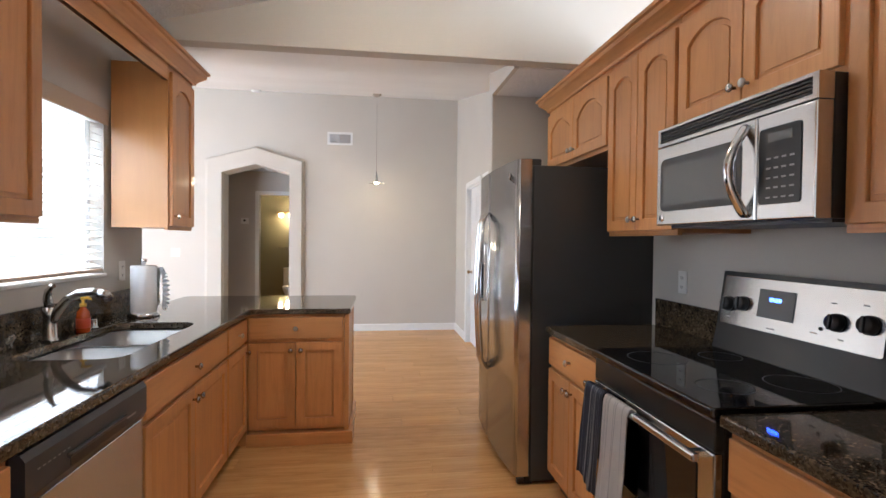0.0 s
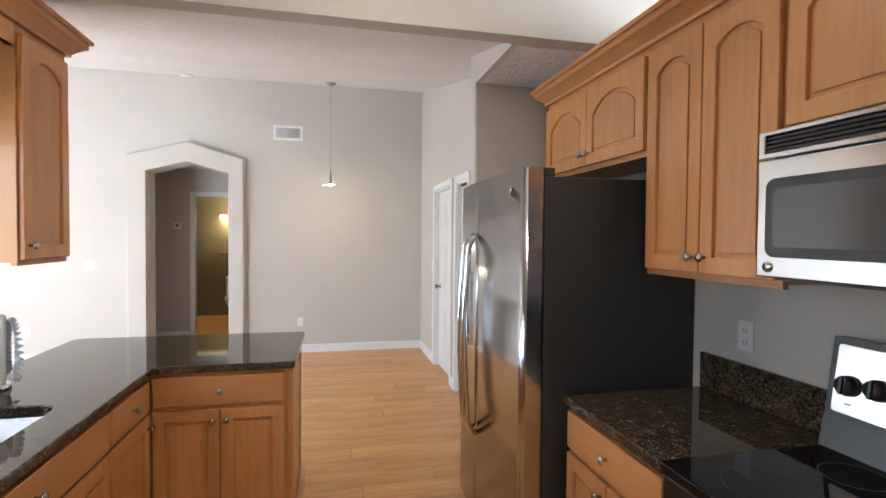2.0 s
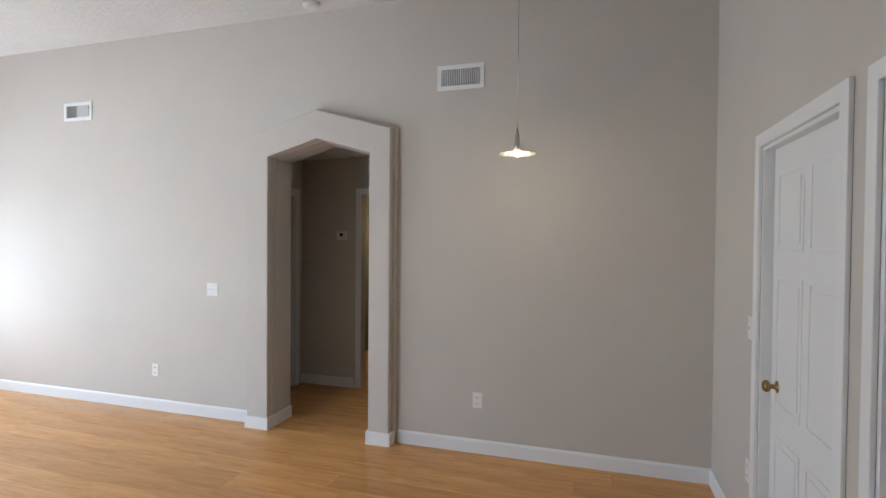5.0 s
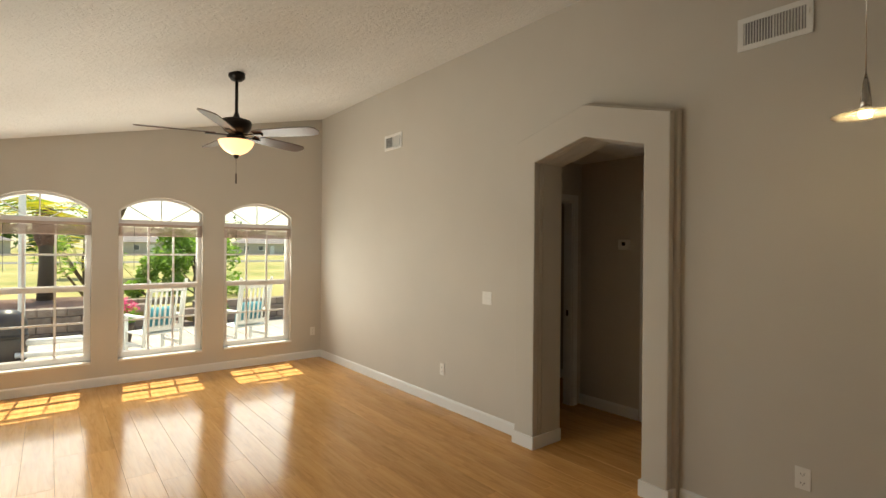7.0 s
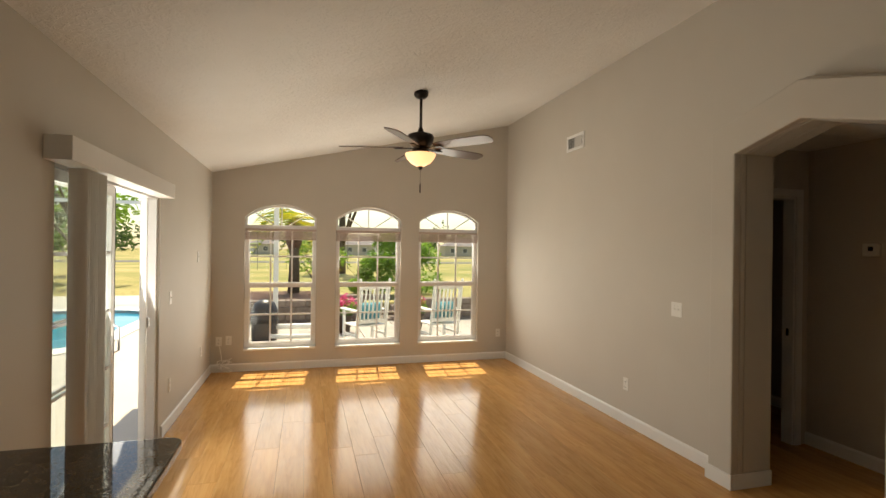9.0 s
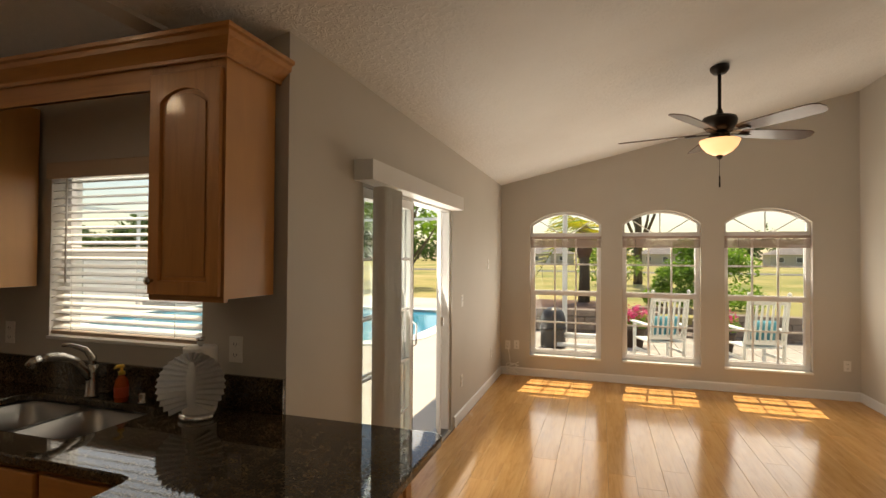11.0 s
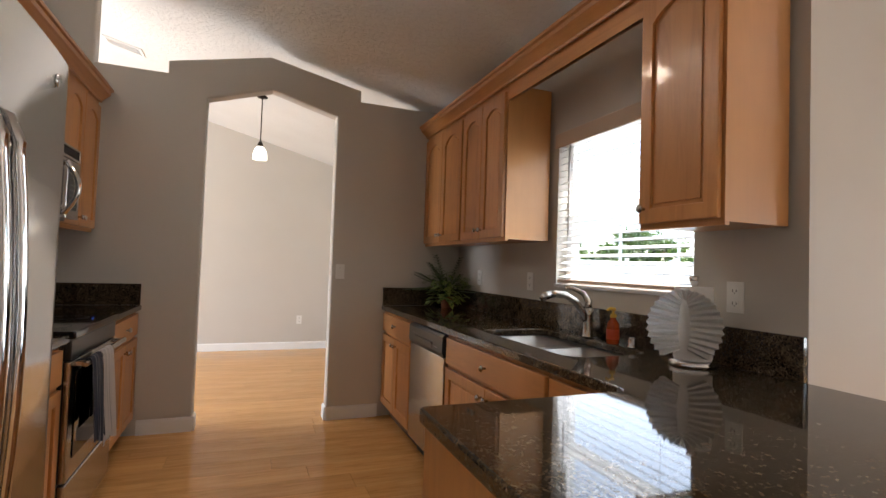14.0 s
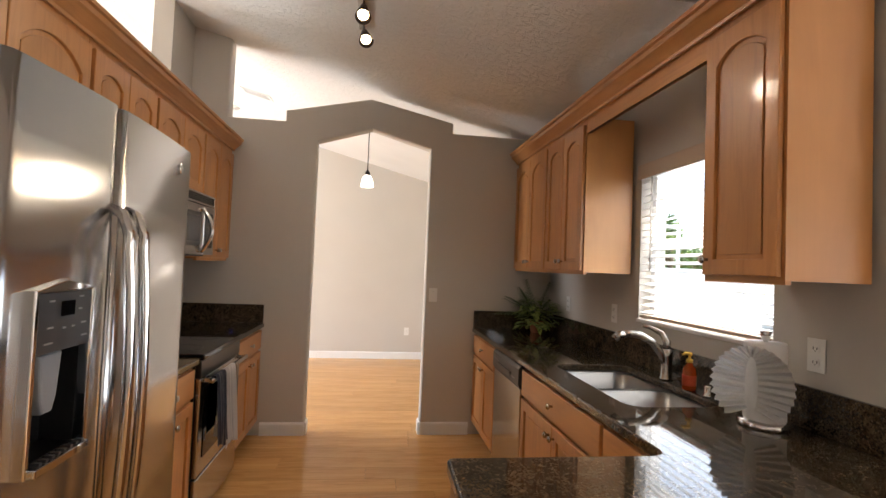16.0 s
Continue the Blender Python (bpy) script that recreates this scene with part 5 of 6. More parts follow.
# sliding patio door
sd = thing("patio_door", "white sliding patio door standing half open", "sliding door", (-1.635, 2.775, 0), kind="structure")
part("frame", prism([(-0.914, 0.0), (-0.875, 0.0), (-0.875, 2.02), (0.875, 2.02), (0.875, 0.0), (0.914, 0.0), (0.914, 2.058), (-0.914, 2.058)], -0.06, 0.055, FACE_Y), VINYL, sd)
part("threshold", box(-0.914, 0.914, -0.07, 0.055, 0.0, 0.022, 0.003), STEEL_X, sd)


def slider_panel(name, x0, x1, y, material, parent):
    f = part(name, prism(rect(x0, x1, 0.024, 2.018), y - 0.018, y + 0.018, FACE_Y, [rect(x0 + 0.05, x1 - 0.05, 0.11, 1.955)], 0.003), material, parent)
    for k in range(1, 5):
        z = 0.11 + 1.845 * k / 5
        part("muntin", box(x0 + 0.05, x1 - 0.05, y - 0.007, y + 0.007, z - 0.009, z + 0.009), VINYL, f)
    part("muntin", box((x0 + x1) / 2 - 0.009, (x0 + x1) / 2 + 0.009, y - 0.0075, y + 0.0075, 0.11, 1.955), VINYL, f)
    q = part("pane", box(x0 + 0.05, x1 - 0.05, y - 0.002, y + 0.002, 0.11, 1.955), GLASS, f)
    q.visible_shadow = False
    return f


slider_panel("fixed_panel", 0.0, 0.874, -0.03, VINYL, sd)
sp = slider_panel("sliding_panel", 0.0, 0.874, 0.02, VINYL, sd)
part("edge_strip", box(-0.006, -0.001, 0.0, 0.04, 0.03, 2.01), BRONZE, sp, "dark bronze edge strip")
part("pull_handle", tube([(0.022, 0.04, 0.93), (0.022, 0.075, 0.95), (0.022, 0.075, 1.10), (0.022, 0.04, 1.12)], 0.007, 8), CHROME, sp)
for k, x in enumerate((-0.86, -0.80, -0.74)):
    part("jamb_track", box(x, x + 0.028, -0.05 + k * 0.03, -0.03 + k * 0.03, 0.025, 2.015, 0.002), VINYL, sd)
part("latch", box(-0.755, -0.742, 0.02, 0.045, 0.98, 1.06, 0.002), STEEL, sd)
vb = thing("vertical_blind", "stacked white vertical blind with boxed valance", "blind", (-1.635, SLIDE, 0))
part("valance", prism([(0.002, 2.03), (0.118, 2.03), (0.118, 2.145), (0.002, 2.145)], -0.87, 1.03, FACE_X), TRIM, vb)
for k in range(11):
    g = bmesh.new()
    n = 6
    ring = []
    for j in range(n + 1):
        u = j / n - 0.5
        ring.append((0.006 * math.cos(math.pi * u), 0.088 * u))
    g = prism([(a, b) for a, b in ring] + [(a + 0.0012, b) for a, b in reversed(ring)], 0.03, 2.02, FLAT)
    s = part("vane", g, SLAT, vb)
    s.matrix_local = pose(0.56 + k * 0.026, 0.062, 0, 0, 0, -12 + (k % 4) * 3)

# ---- ceiling fan ----
fn = thing("ceiling_fan", "dark bronze ceiling fan with walnut blades and lit glass bowl", "ceiling fan", (-2.38, 5.03, 2.372))
ztop = living_z(5.03) - 2.372
part("canopy", lathe([(0.0, ztop + 0.012), (0.068, ztop - 0.004), (0.066, ztop - 0.04), (0.045, ztop - 0.065), (0.018, ztop - 0.075), (0.0, ztop - 0.075)], 28), BRONZE, fn)
part("downrod", tube([(0, 0, 0.36), (0, 0, ztop - 0.06)], 0.013, 12), BRONZE, fn)
part("motor", lathe([(0.0, 0.20), (0.06, 0.20), (0.09, 0.215), (0.115, 0.25), (0.125, 0.29), (0.115, 0.315), (0.07, 0.33), (0.03, 0.335), (0.018, 0.38), (0.0, 0.38)], 32), BRONZE, fn)
part("switch_housing", lathe([(0.0, 0.13), (0.07, 0.135), (0.085, 0.155), (0.07, 0.19), (0.05, 0.205), (0.0, 0.205)], 28), BRONZE, fn)
BOWL = mat("frosted_amber_glass", (0.85, 0.70, 0.50), 0.35)
_n, _l, _b = nodes(BOWL)
_b.inputs["Emission Color"].default_value = (1.0, 0.56, 0.30, 1)
_b.inputs["Emission Strength"].default_value = 0.9
part("glass_bowl", lathe([(0.0, 0.022), (0.04, 0.028), (0.09, 0.055), (0.125, 0.095), (0.142, 0.135), (0.140, 0.140), (0.0, 0.142)], 32), BOWL, fn, "glowing frosted amber glass bowl")
part("finial", lathe([(0.0, -0.01), (0.012, -0.004), (0.022, 0.012), (0.024, 0.024), (0.0, 0.026)], 18), BRONZE, fn)
part("pull_chain", tube([(0, 0, -0.01), (0, 0, -0.13)], 0.0018, 5), BRONZE, fn)
part("chain_fob", lathe([(0.0, -0.22), (0.006, -0.218), (0.006, -0.18), (0.004, -0.176), (0.006, -0.17), (0.006, -0.135), (0.0, -0.13)], 10), BRONZE, fn)
for k in range(5):
    a = 40 + 72 * k
    bo = [(0.16, -0.045), (0.22, -0.062), (0.56, -0.076), (0.70, -0.070), (0.735, -0.048), (0.75, 0.0), (0.735, 0.048), (0.70, 0.070), (0.56, 0.076), (0.22, 0.062), (0.16, 0.045)]
    g = prism(bo, 0.0, 0.007, pose(0, 0, 0.196, -14, 0, 0))
    o = part("blade", g, BLADE, fn, "dark walnut blade")
    o.matrix_local = pose(0, 0, 0, 0, 0, a)
    h = bmesh.new()
    bx(h, 0.05, 0.24, -0.02, 0.02, 0.183, 0.192, 0.003)
    part("blade_iron", h, BRONZE, o)

# ---- pendants ----
pd = thing("pendant_lamp", "small pendant lamp with clear glass disc shade, lit", "pendant lamp", (1.51, 6.28, 2.14))
ct = living_z(6.28) - 2.14
part("canopy", lathe([(0.0, ct + 0.012), (0.062, ct - 0.004), (0.06, ct - 0.018), (0.02, ct - 0.045), (0.0, ct - 0.048)], 24), NICKEL, pd)
part("cord", tube([(0, 0, 0.16), (0, 0, ct - 0.03)], 0.0022, 6), NICKEL, pd)
part("socket", lathe([(0.0, 0.03), (0.02, 0.032), (0.018, 0.07), (0.011, 0.10), (0.006, 0.15), (0.0, 0.165)], 16), NICKEL, pd)
part("bail", tube([(0.016, 0, 0.06), (0.010, 0, 0.13), (0, 0, 0.185), (-0.010, 0, 0.13), (-0.016, 0, 0.06)], 0.003, 6), NICKEL, pd)
PALEGLASS = mat("pale_amber_glass", (0.93, 0.89, 0.78), 0.25)
PALEGLASS.node_tree.nodes["Principled BSDF"].inputs["Transmission Weight"].default_value = 0.75
part("shade", lathe([(0.02, 0.035), (0.045, 0.022), (0.078, 0.012), (0.108, 0.010), (0.110, 0.013), (0.078, 0.017), (0.045, 0.028), (0.022, 0.041)], 36), PALEGLASS, pd, "clear amber glass disc")
part("bulb", lathe([(0.0, 0.0), (0.018, 0.004), (0.022, 0.018), (0.014, 0.034), (0.0, 0.036)], 14), glow("pendant_bulb", (1.0, 0.78, 0.46), 12), pd)
pl1 = new("pendant_light", bpy.data.lights.new("pendant_light", "POINT"))
pl1.data.energy, pl1.data.color, pl1.data.shadow_soft_size = 1, (1.0, 0.76, 0.45), 0.03
pl1.location = (1.51, 6.28, 2.10)

p2 = thing("dining_pendant", "bronze pendant with white glass bell shade, lit", "pendant lamp", (1.68, -1.5, 2.33))
ct = kitchen_z(1.68) - 2.33
part("canopy", lathe([(0.0, ct + 0.012), (0.055, ct - 0.004), (0.05, ct - 0.02), (0.0, ct - 0.03)], 22), BRONZE, p2)
part("rod", tube([(0, 0, 0.14), (0, 0, ct - 0.02)], 0.006, 8), BRONZE, p2)
part("socket", lathe([(0.0, 0.10), (0.032, 0.10), (0.026, 0.135), (0.010, 0.16), (0.0, 0.165)], 18), BRONZE, p2)
part("shade", lathe([(0.030, 0.10), (0.052, 0.075), (0.066, 0.03), (0.072, -0.03), (0.068, -0.03), (0.062, 0.03), (0.048, 0.072), (0.026, 0.097)], 26), glow("white_glass_shade", (1.0, 0.93, 0.82), 0.9), p2, "glowing white glass bell")

# ---- track lights on the kitchen ceiling ----
tk = thing("track_light", "bronze track light with three lit spot heads", "track light", (1.70, 1.38, kitchen_z(1.70)))
part("track", box(-0.018, 0.018, -0.42, 0.42, -0.035, -0.003, 0.003), NICKEL, tk)
SPOTGLOW = glow("spot_bulb", (1.0, 0.70, 0.38), 8)
for k, yy in enumerate((-0.30, 0.0, 0.28)):
    h = part("spot_head", lathe([(0.0, 0.0), (0.020, 0.0), (0.026, 0.03), (0.040, 0.09), (0.044, 0.115), (0.040, 0.115), (0.034, 0.09)], 20), BRONZE, tk, "bronze spot head")
    h.matrix_local = pose(-0.02, yy, -0.10, 180 + 38, 10 - 8 * k, 0)
    part("stem", tube([(0, 0, 0.005), (0, 0, -0.07)], 0.007, 6), BRONZE, h)
    part("bulb", lathe([(0.0, 0.085), (0.030, 0.086), (0.030, 0.092), (0.0, 0.094)], 16), SPOTGLOW, h)
    sl = new("spot_lamp", bpy.data.lights.new("spot_lamp", "SPOT"))
    sl.data.energy, sl.data.color, sl.data.spot_size, sl.data.spot_blend, sl.data.shadow_soft_size = 5, (1.0, 0.84, 0.62), radians(115), 1.0, 0.06
    sl.matrix_world = look((1.68, 1.38 + yy + 0.06, kitchen_z(1.70) - 0.24), ((1.4, 1.6, 2.2)[k], (3.4, 2.6, 0.6)[k], (1.9, 0.0, 0.9)[k]))

# cord bundle by the corner
cb = thing("coiled_cable", "coiled white cable plugged in at the corner", "cable", (WEST + 0.10, 3.02, 0.0))
for j in range(3):
    pts = [(0.03 + 0.01 * j + 0.05 * math.cos(k * 0.7 + j), 0.02 * j + 0.07 * math.sin(k * 0.7 + j), 0.09 + 0.07 * math.sin(k * 0.35 + j) + 0.008 * k / 3) for k in range(18)]
    part("loop", tube(pts, 0.0045, 6), WHITEPLASTIC, cb)
part("lead", tube([(-0.07, -0.06, 0.36), (-0.05, -0.04, 0.28), (0.0, -0.02, 0.2), (0.03, 0.0, 0.12)], 0.004, 6), WHITEPLASTIC, cb)


# ---- outside ----
GRASS = mat("dry_lawn", (0.20, 0.19, 0.06), 0.95, 0, 0.1)
_v = coords(GRASS)
_c = ramp(GRASS, noise_tex(GRASS, _v, 0.12, 5), [(0.35, (0.19, 0.22, 0.07)), (0.55, (0.38, 0.33, 0.14)), (0.72, (0.47, 0.39, 0.20))])
put_colour(GRASS, mix(GRASS, _c, ramp(GRASS, noise_tex(GRASS, _v, 9, 4), [(0.3, (0.7, 0.7, 0.7)), (0.7, (1.15, 1.15, 1.15))]), 1.0, "MULTIPLY"))
CONC = paint("pale_pool_deck", (0.50, 0.48, 0.44), 0.8, 0.6)
PAVER = mat("pale_paver", (0.42, 0.38, 0.34), 0.85)
put_colour(PAVER, random_tone(PAVER, ramp(PAVER, noise_tex(PAVER, coords(PAVER), 14, 5), [(0.3, (0.36, 0.32, 0.28)), (0.7, (0.48, 0.44, 0.40))]), 0.85, 1.12))
BLOCK = mat("retaining_block", (0.22, 0.17, 0.14), 0.9)
put_colour(BLOCK, random_tone(BLOCK, ramp(BLOCK, noise_tex(BLOCK, coords(BLOCK), 10, 5), [(0.3, (0.17, 0.13, 0.11)), (0.7, (0.30, 0.24, 0.20))]), 0.75, 1.2))
MULCH = mat("red_brown_mulch", (0.12, 0.06, 0.04), 0.95)
_m = noise_tex(MULCH, coords(MULCH), 22, 5)
put_colour(MULCH, ramp(MULCH, _m, [(0.35, (0.05, 0.025, 0.018)), (0.6, (0.22, 0.12, 0.09))]))
bump(MULCH, _m, 0.8, 0.03)
WATER = mat("pool_water", (0.02, 0.30, 0.46), 0.06)
bump(WATER, noise_tex(WATER, coords(WATER), 5, 3), 0.12, 0.02)
WHITEPAINT = paint("white_outdoor_paint", (0.78, 0.78, 0.76), 0.5, 0.1)
BARK = mat("grey_bark", (0.10, 0.075, 0.055), 0.9)
bump(BARK, noise_tex(BARK, coords(BARK, (6, 6, 1.5)), 3, 5), 0.8, 0.03)
CANOPY = mat("green_foliage", (0.06, 0.12, 0.025), 0.6)
DARKCANOPY = mat("dark_foliage", (0.03, 0.06, 0.018), 0.7)
FROND = mat("palm_frond", (0.22, 0.24, 0.04), 0.55)
for m, lo, hi in ((CANOPY, (0.09, 0.18, 0.03), (0.22, 0.36, 0.07)), (DARKCANOPY, (0.035, 0.07, 0.02), (0.09, 0.15, 0.045)), (FROND, (0.10, 0.18, 0.03), (0.42, 0.36, 0.05))):
    n, l, b = nodes(m)
    gm = n.new("ShaderNodeNewGeometry")
    put_colour(m, ramp(m, gm.outputs["Random Per Island"], [(0.0, lo), (1.0, hi)]))
    b.inputs["Subsurface Weight"].default_value = 0.0


def let_light_through(m, colour, share):
    """Thin leaves: part of the light passes to the shaded side."""
    n, l, b = nodes(m)
    t, x = n.new("ShaderNodeBsdfTranslucent"), n.new("ShaderNodeMixShader")
    if b.inputs["Base Color"].links:
        l.new(mix(m, b.inputs["Base Color"].links[0].from_socket, colour, 1.0, "MULTIPLY"), t.inputs[0])
    else:
        t.inputs[0].default_value = (*colour, 1)
    x.inputs[0].default_value = share
    l.new(b.outputs[0], x.inputs[1])
    l.new(t.outputs[0], x.inputs[2])
    l.new(x.outputs[0], n["Material Output"].inputs[0])


let_light_through(CANOPY, (1.5, 1.6, 0.9), 0.5)
let_light_through(FROND, (1.5, 1.5, 0.8), 0.5)
let_light_through(DARKCANOPY, (1.2, 1.3, 0.9), 0.4)
PINK = mat("magenta_petal", (0.60, 0.05, 0.18), 0.6)
let_light_through(PINK, (0.85, 0.12, 0.30), 0.4)
TEAL = mat("teal_cushion", (0.06, 0.30, 0.38), 0.85)
bump(TEAL, noise_tex(TEAL, coords(TEAL), 200, 2), 0.4, 0.002)
ROOF = mat("grey_shingle_roof", (0.19, 0.17, 0.17), 0.9)
put_colour(ROOF, ramp(ROOF, noise_tex(ROOF, coords(ROOF), 1.2, 5), [(0.3, (0.15, 0.135, 0.135)), (0.7, (0.25, 0.22, 0.22))]))
STUCCO = paint("pale_stucco", (0.50, 0.46, 0.40), 0.9, 0.5)
PLANT_POT = paint("dark_brown_pot", (0.06, 0.04, 0.03), 0.6)

GZ = -0.16
structure("ground", prism(rect(-420, 420, -420, 420), GZ - 0.2, GZ, FLAT), GRASS, "dry yellow-green lawn reaching to the horizon", "ground")
structure("pool_deck", prism([(-17, -13), (-0.16, -13), (-0.16, 2.69), (-5.05, 2.69), (-17, 2.3)], GZ, -0.06, FLAT, [round_rect(-12.6, -6.7, -8.2, 0.45, 1.3, 8)]), CONC, "pale sunlit pool deck", "pavement")
structure("pool_water", prism(round_rect(-12.65, -6.65, -8.25, 0.5, 1.3, 8), GZ + 0.002, -0.115, FLAT), WATER, "bright blue swimming pool water", "water")
structure("pool_coping", prism(round_rect(-12.95, -6.35, -8.55, 0.8, 1.5, 8), -0.059, -0.035, FLAT, [round_rect(-12.58, -6.72, -8.18, 0.43, 1.3, 8)], 0.008), WHITEPAINT, "white rounded pool coping", "pavement")
raised = solid("raised_spa_wall", prism(rect(-12.4, -10.2, -9.6, -8.3), -0.058, 0.32, FLAT, [rect(-12.1, -10.5, -9.3, -8.6)], 0.02), CONC, "low pale raised wall beyond the pool", "wall")

patio = structure("patio", box(-9.6, -5.07, 2.7, 9.6, GZ, -0.105), CONC, "pale paver patio outside the arched windows", "pavement")
pm = mesh_of(box(0, 0.395, 0, 0.395, -0.104, -0.07, 0.006, 1), PAVER, "paver")
for i in range(11):
    for j in range(17):
        o = new("paver", pm)
        o.location = (-9.6 + i * 0.405, 2.72 + j * 0.405, 0)
        o.parent = patio

rw = thing("retaining_wall", "stacked block retaining wall with steps beyond the patio", "wall", (-9.9, 0, GZ))
bm_a = mesh_of(box(0, 0.30, 0.0, 0.43, 0, 0.145, 0.012, 1), BLOCK, "block")
for lv in range(4):
    for j in range(22):
        y = 1.2 + j * 0.44 + (0.22 if lv % 2 else 0)
        if 5.0 < y < 5.95 and lv > 0:
            continue
        o = new("block", bm_a)
        o.parent = rw
        o.matrix_local = pose(-0.02 * lv, y, lv * 0.15)
for s in range(4):
    for j in range(3):
        o = new("step_block", bm_a)
        o.parent = rw
        o.matrix_local = pose(-0.32 - 0.30 * s, 4.9 + j * 0.44, s * 0.15)
structure("mulch_bed", prism(rect(-13.2, -10.25, 1.0, 4.7), GZ, 0.36, FLAT, (), 0.05), MULCH, "red-brown mulch bed above the wall", "ground")
structure("upper_lawn", prism(rect(-13.2, -10.25, 4.75, 11.5), GZ, 0.30, FLAT, (), 0.05), GRASS, "raised lawn above the retaining wall", "ground")
structure("street", prism(rect(-66, -59, -160, 160), GZ + 0.001, GZ + 0.02, FLAT), paint("grey_asphalt", (0.12, 0.12, 0.12), 0.9), "pale grey street beyond the lawn", "road")


def rocking_chair(at, turn):
    t = thing("rocking_chair", "white slatted wooden rocking chair on the patio", "chair", at, "rocking chairs", turn)
    for x in (-0.27, 0.27):
        part("rocker", tube([(x, -0.42, 0.055), (x, -0.2, 0.022), (x, 0.05, 0.018), (x, 0.3, 0.04), (x, 0.48, 0.085)], 0.020, 8), WHITEPAINT, t)
        part("front_leg", box(x - 0.022, x + 0.022, -0.27, -0.225, 0.03, 0.66, 0.006), WHITEPAINT, t)
        part("back_post", tube([(x, 0.22, 0.04), (x, 0.25, 0.45), (x, 0.36, 1.10), (x, 0.37, 1.16)], 0.022, 8), WHITEPAINT, t)
        part("finial", lathe([(0, 0), (0.02, 0.005), (0.028, 0.03), (0.015, 0.055), (0, 0.06)], 12, pose(x, 0.372, 1.155)), WHITEPAINT, t)
        part("armrest", box(x - 0.05, x + 0.05, -0.33, 0.27, 0.66, 0.685, 0.008), WHITEPAINT, t)
        part("side_rail", box(x - 0.012, x + 0.012, -0.24, 0.24, 0.24, 0.28), WHITEPAINT, t)
    for k in range(7):
        part("seat_slat", box(-0.27, 0.27, -0.27 + k * 0.075, -0.205 + k * 0.075, 0.41, 0.43, 0.004, 1), WHITEPAINT, t)
    for z, y in ((0.50, 0.262), (1.07, 0.352)):
        part("back_rail", box(-0.26, 0.26, y - 0.014, y + 0.014, z - 0.035, z + 0.035, 0.005, 1), WHITEPAINT, t)
    for k in range(7):
        x = -0.225 + k * 0.075
        part("back_slat", tube([(x, 0.262, 0.5), (x, 0.305, 0.78), (x, 0.352, 1.05)], 0.016, 6), WHITEPAINT, t)
    return t


for at, turn, cu in (((-6.45, 5.02, -0.07), -70, 0.0), ((-6.40, 6.30, -0.07), -76, 1.0)):
    rocking_chair(at, turn)
    g = bmesh.new()
    bmesh.ops.create_cube(g, size=1)
    bmesh.ops.subdivide_edges(g, edges=g.edges[:], cuts=5, use_grid_fill=True)
    for v in g.verts:
        k = max(abs(v.co.x), abs(v.co.z)) * 2
        v.co.y *= 0.14 * (1 - 0.75 * max(abs(v.co.x * 2), abs(v.co.z * 2)) ** 3) + 0.02
        v.co.x, v.co.z = v.co.x * 0.40, v.co.z * 0.36
    bmesh.ops.transform(g, matrix=pose(0, 0.13, 0.615, -14, 0, 0), verts=g.verts)
    o = solid("cushion", g, TEAL, "teal throw pillow on the rocking chair", "pillow", "chair pillows", True)
    o.matrix_world = pose(*at, 0, 0, turn)

rng = random.Random(21)


def foliage_cloud(centres, count, size, rnd, flat=0.6):
    """Many small leaf blades scattered in uneven clumps, as one mesh."""
    vs, fs = [], []
    for k in range(count):
        c, r = centres[rnd.randrange(len(centres))]
        d = Vector((rnd.gauss(0, 1), rnd.gauss(0, 1), rnd.gauss(0, flat)))
        d = d.normalized() * r * (rnd.random() ** 0.45)
        p = Vector(c) + d
        a = Vector((rnd.gauss(0, 1), rnd.gauss(0, 1), rnd.gauss(0, 0.6))).normalized() * size * rnd.uniform(0.6, 1.4)
        b = a.cross(Vector((rnd.gauss(0, 1), rnd.gauss(0, 1), rnd.gauss(0, 1)))).normalized() * size * rnd.uniform(0.3, 0.6)
        i = len(vs)
        vs += [p - a, p + b, p + a, p - b]
        fs.append((i, i + 1, i + 2, i + 3))
    me = bpy.data.meshes.new("foliage")
    me.from_pydata([tuple(v) for v in vs], [], fs)
    return me


def tree(label, at, height, spread, count, size, material, seed, trunk_r=0.12, low=0.35, lean=0.0):
    r = random.Random(seed)
    t = thing("tree", label, "tree", at)
    pts = [(lean * k / 5 + r.uniform(-0.05, 0.05), r.uniform(-0.05, 0.05), height * 0.75 * k / 5) for k in range(6)]
    part("trunk", tube(pts, [trunk_r * (1 - 0.13 * k) for k in range(6)], 9), BARK, t)
    centres = []
    for k in range(9):
        a, e = r.uniform(0, 6.28), r.uniform(low, 1.0)
        c = (lean * e + math.cos(a) * spread * (1.1 - e * 0.6), math.sin(a) * spread * (1.1 - e * 0.6), height * e)
        centres.append((c, spread * r.uniform(0.3, 0.55)))
        z0 = height * max(0.15, e - 0.3) * 0.75
        part("limb", tube([(lean * 0.5, 0, z0), (c[0] * 0.6, c[1] * 0.6, (z0 + c[2]) / 2 + 0.1), c], [trunk_r * 0.45, trunk_r * 0.3, trunk_r * 0.12], 6), BARK, t)
    me = foliage_cloud(centres, count, size, r)
    me.materials.append(material)
    cr = new("crown", me)
    cr.parent = t
    return t


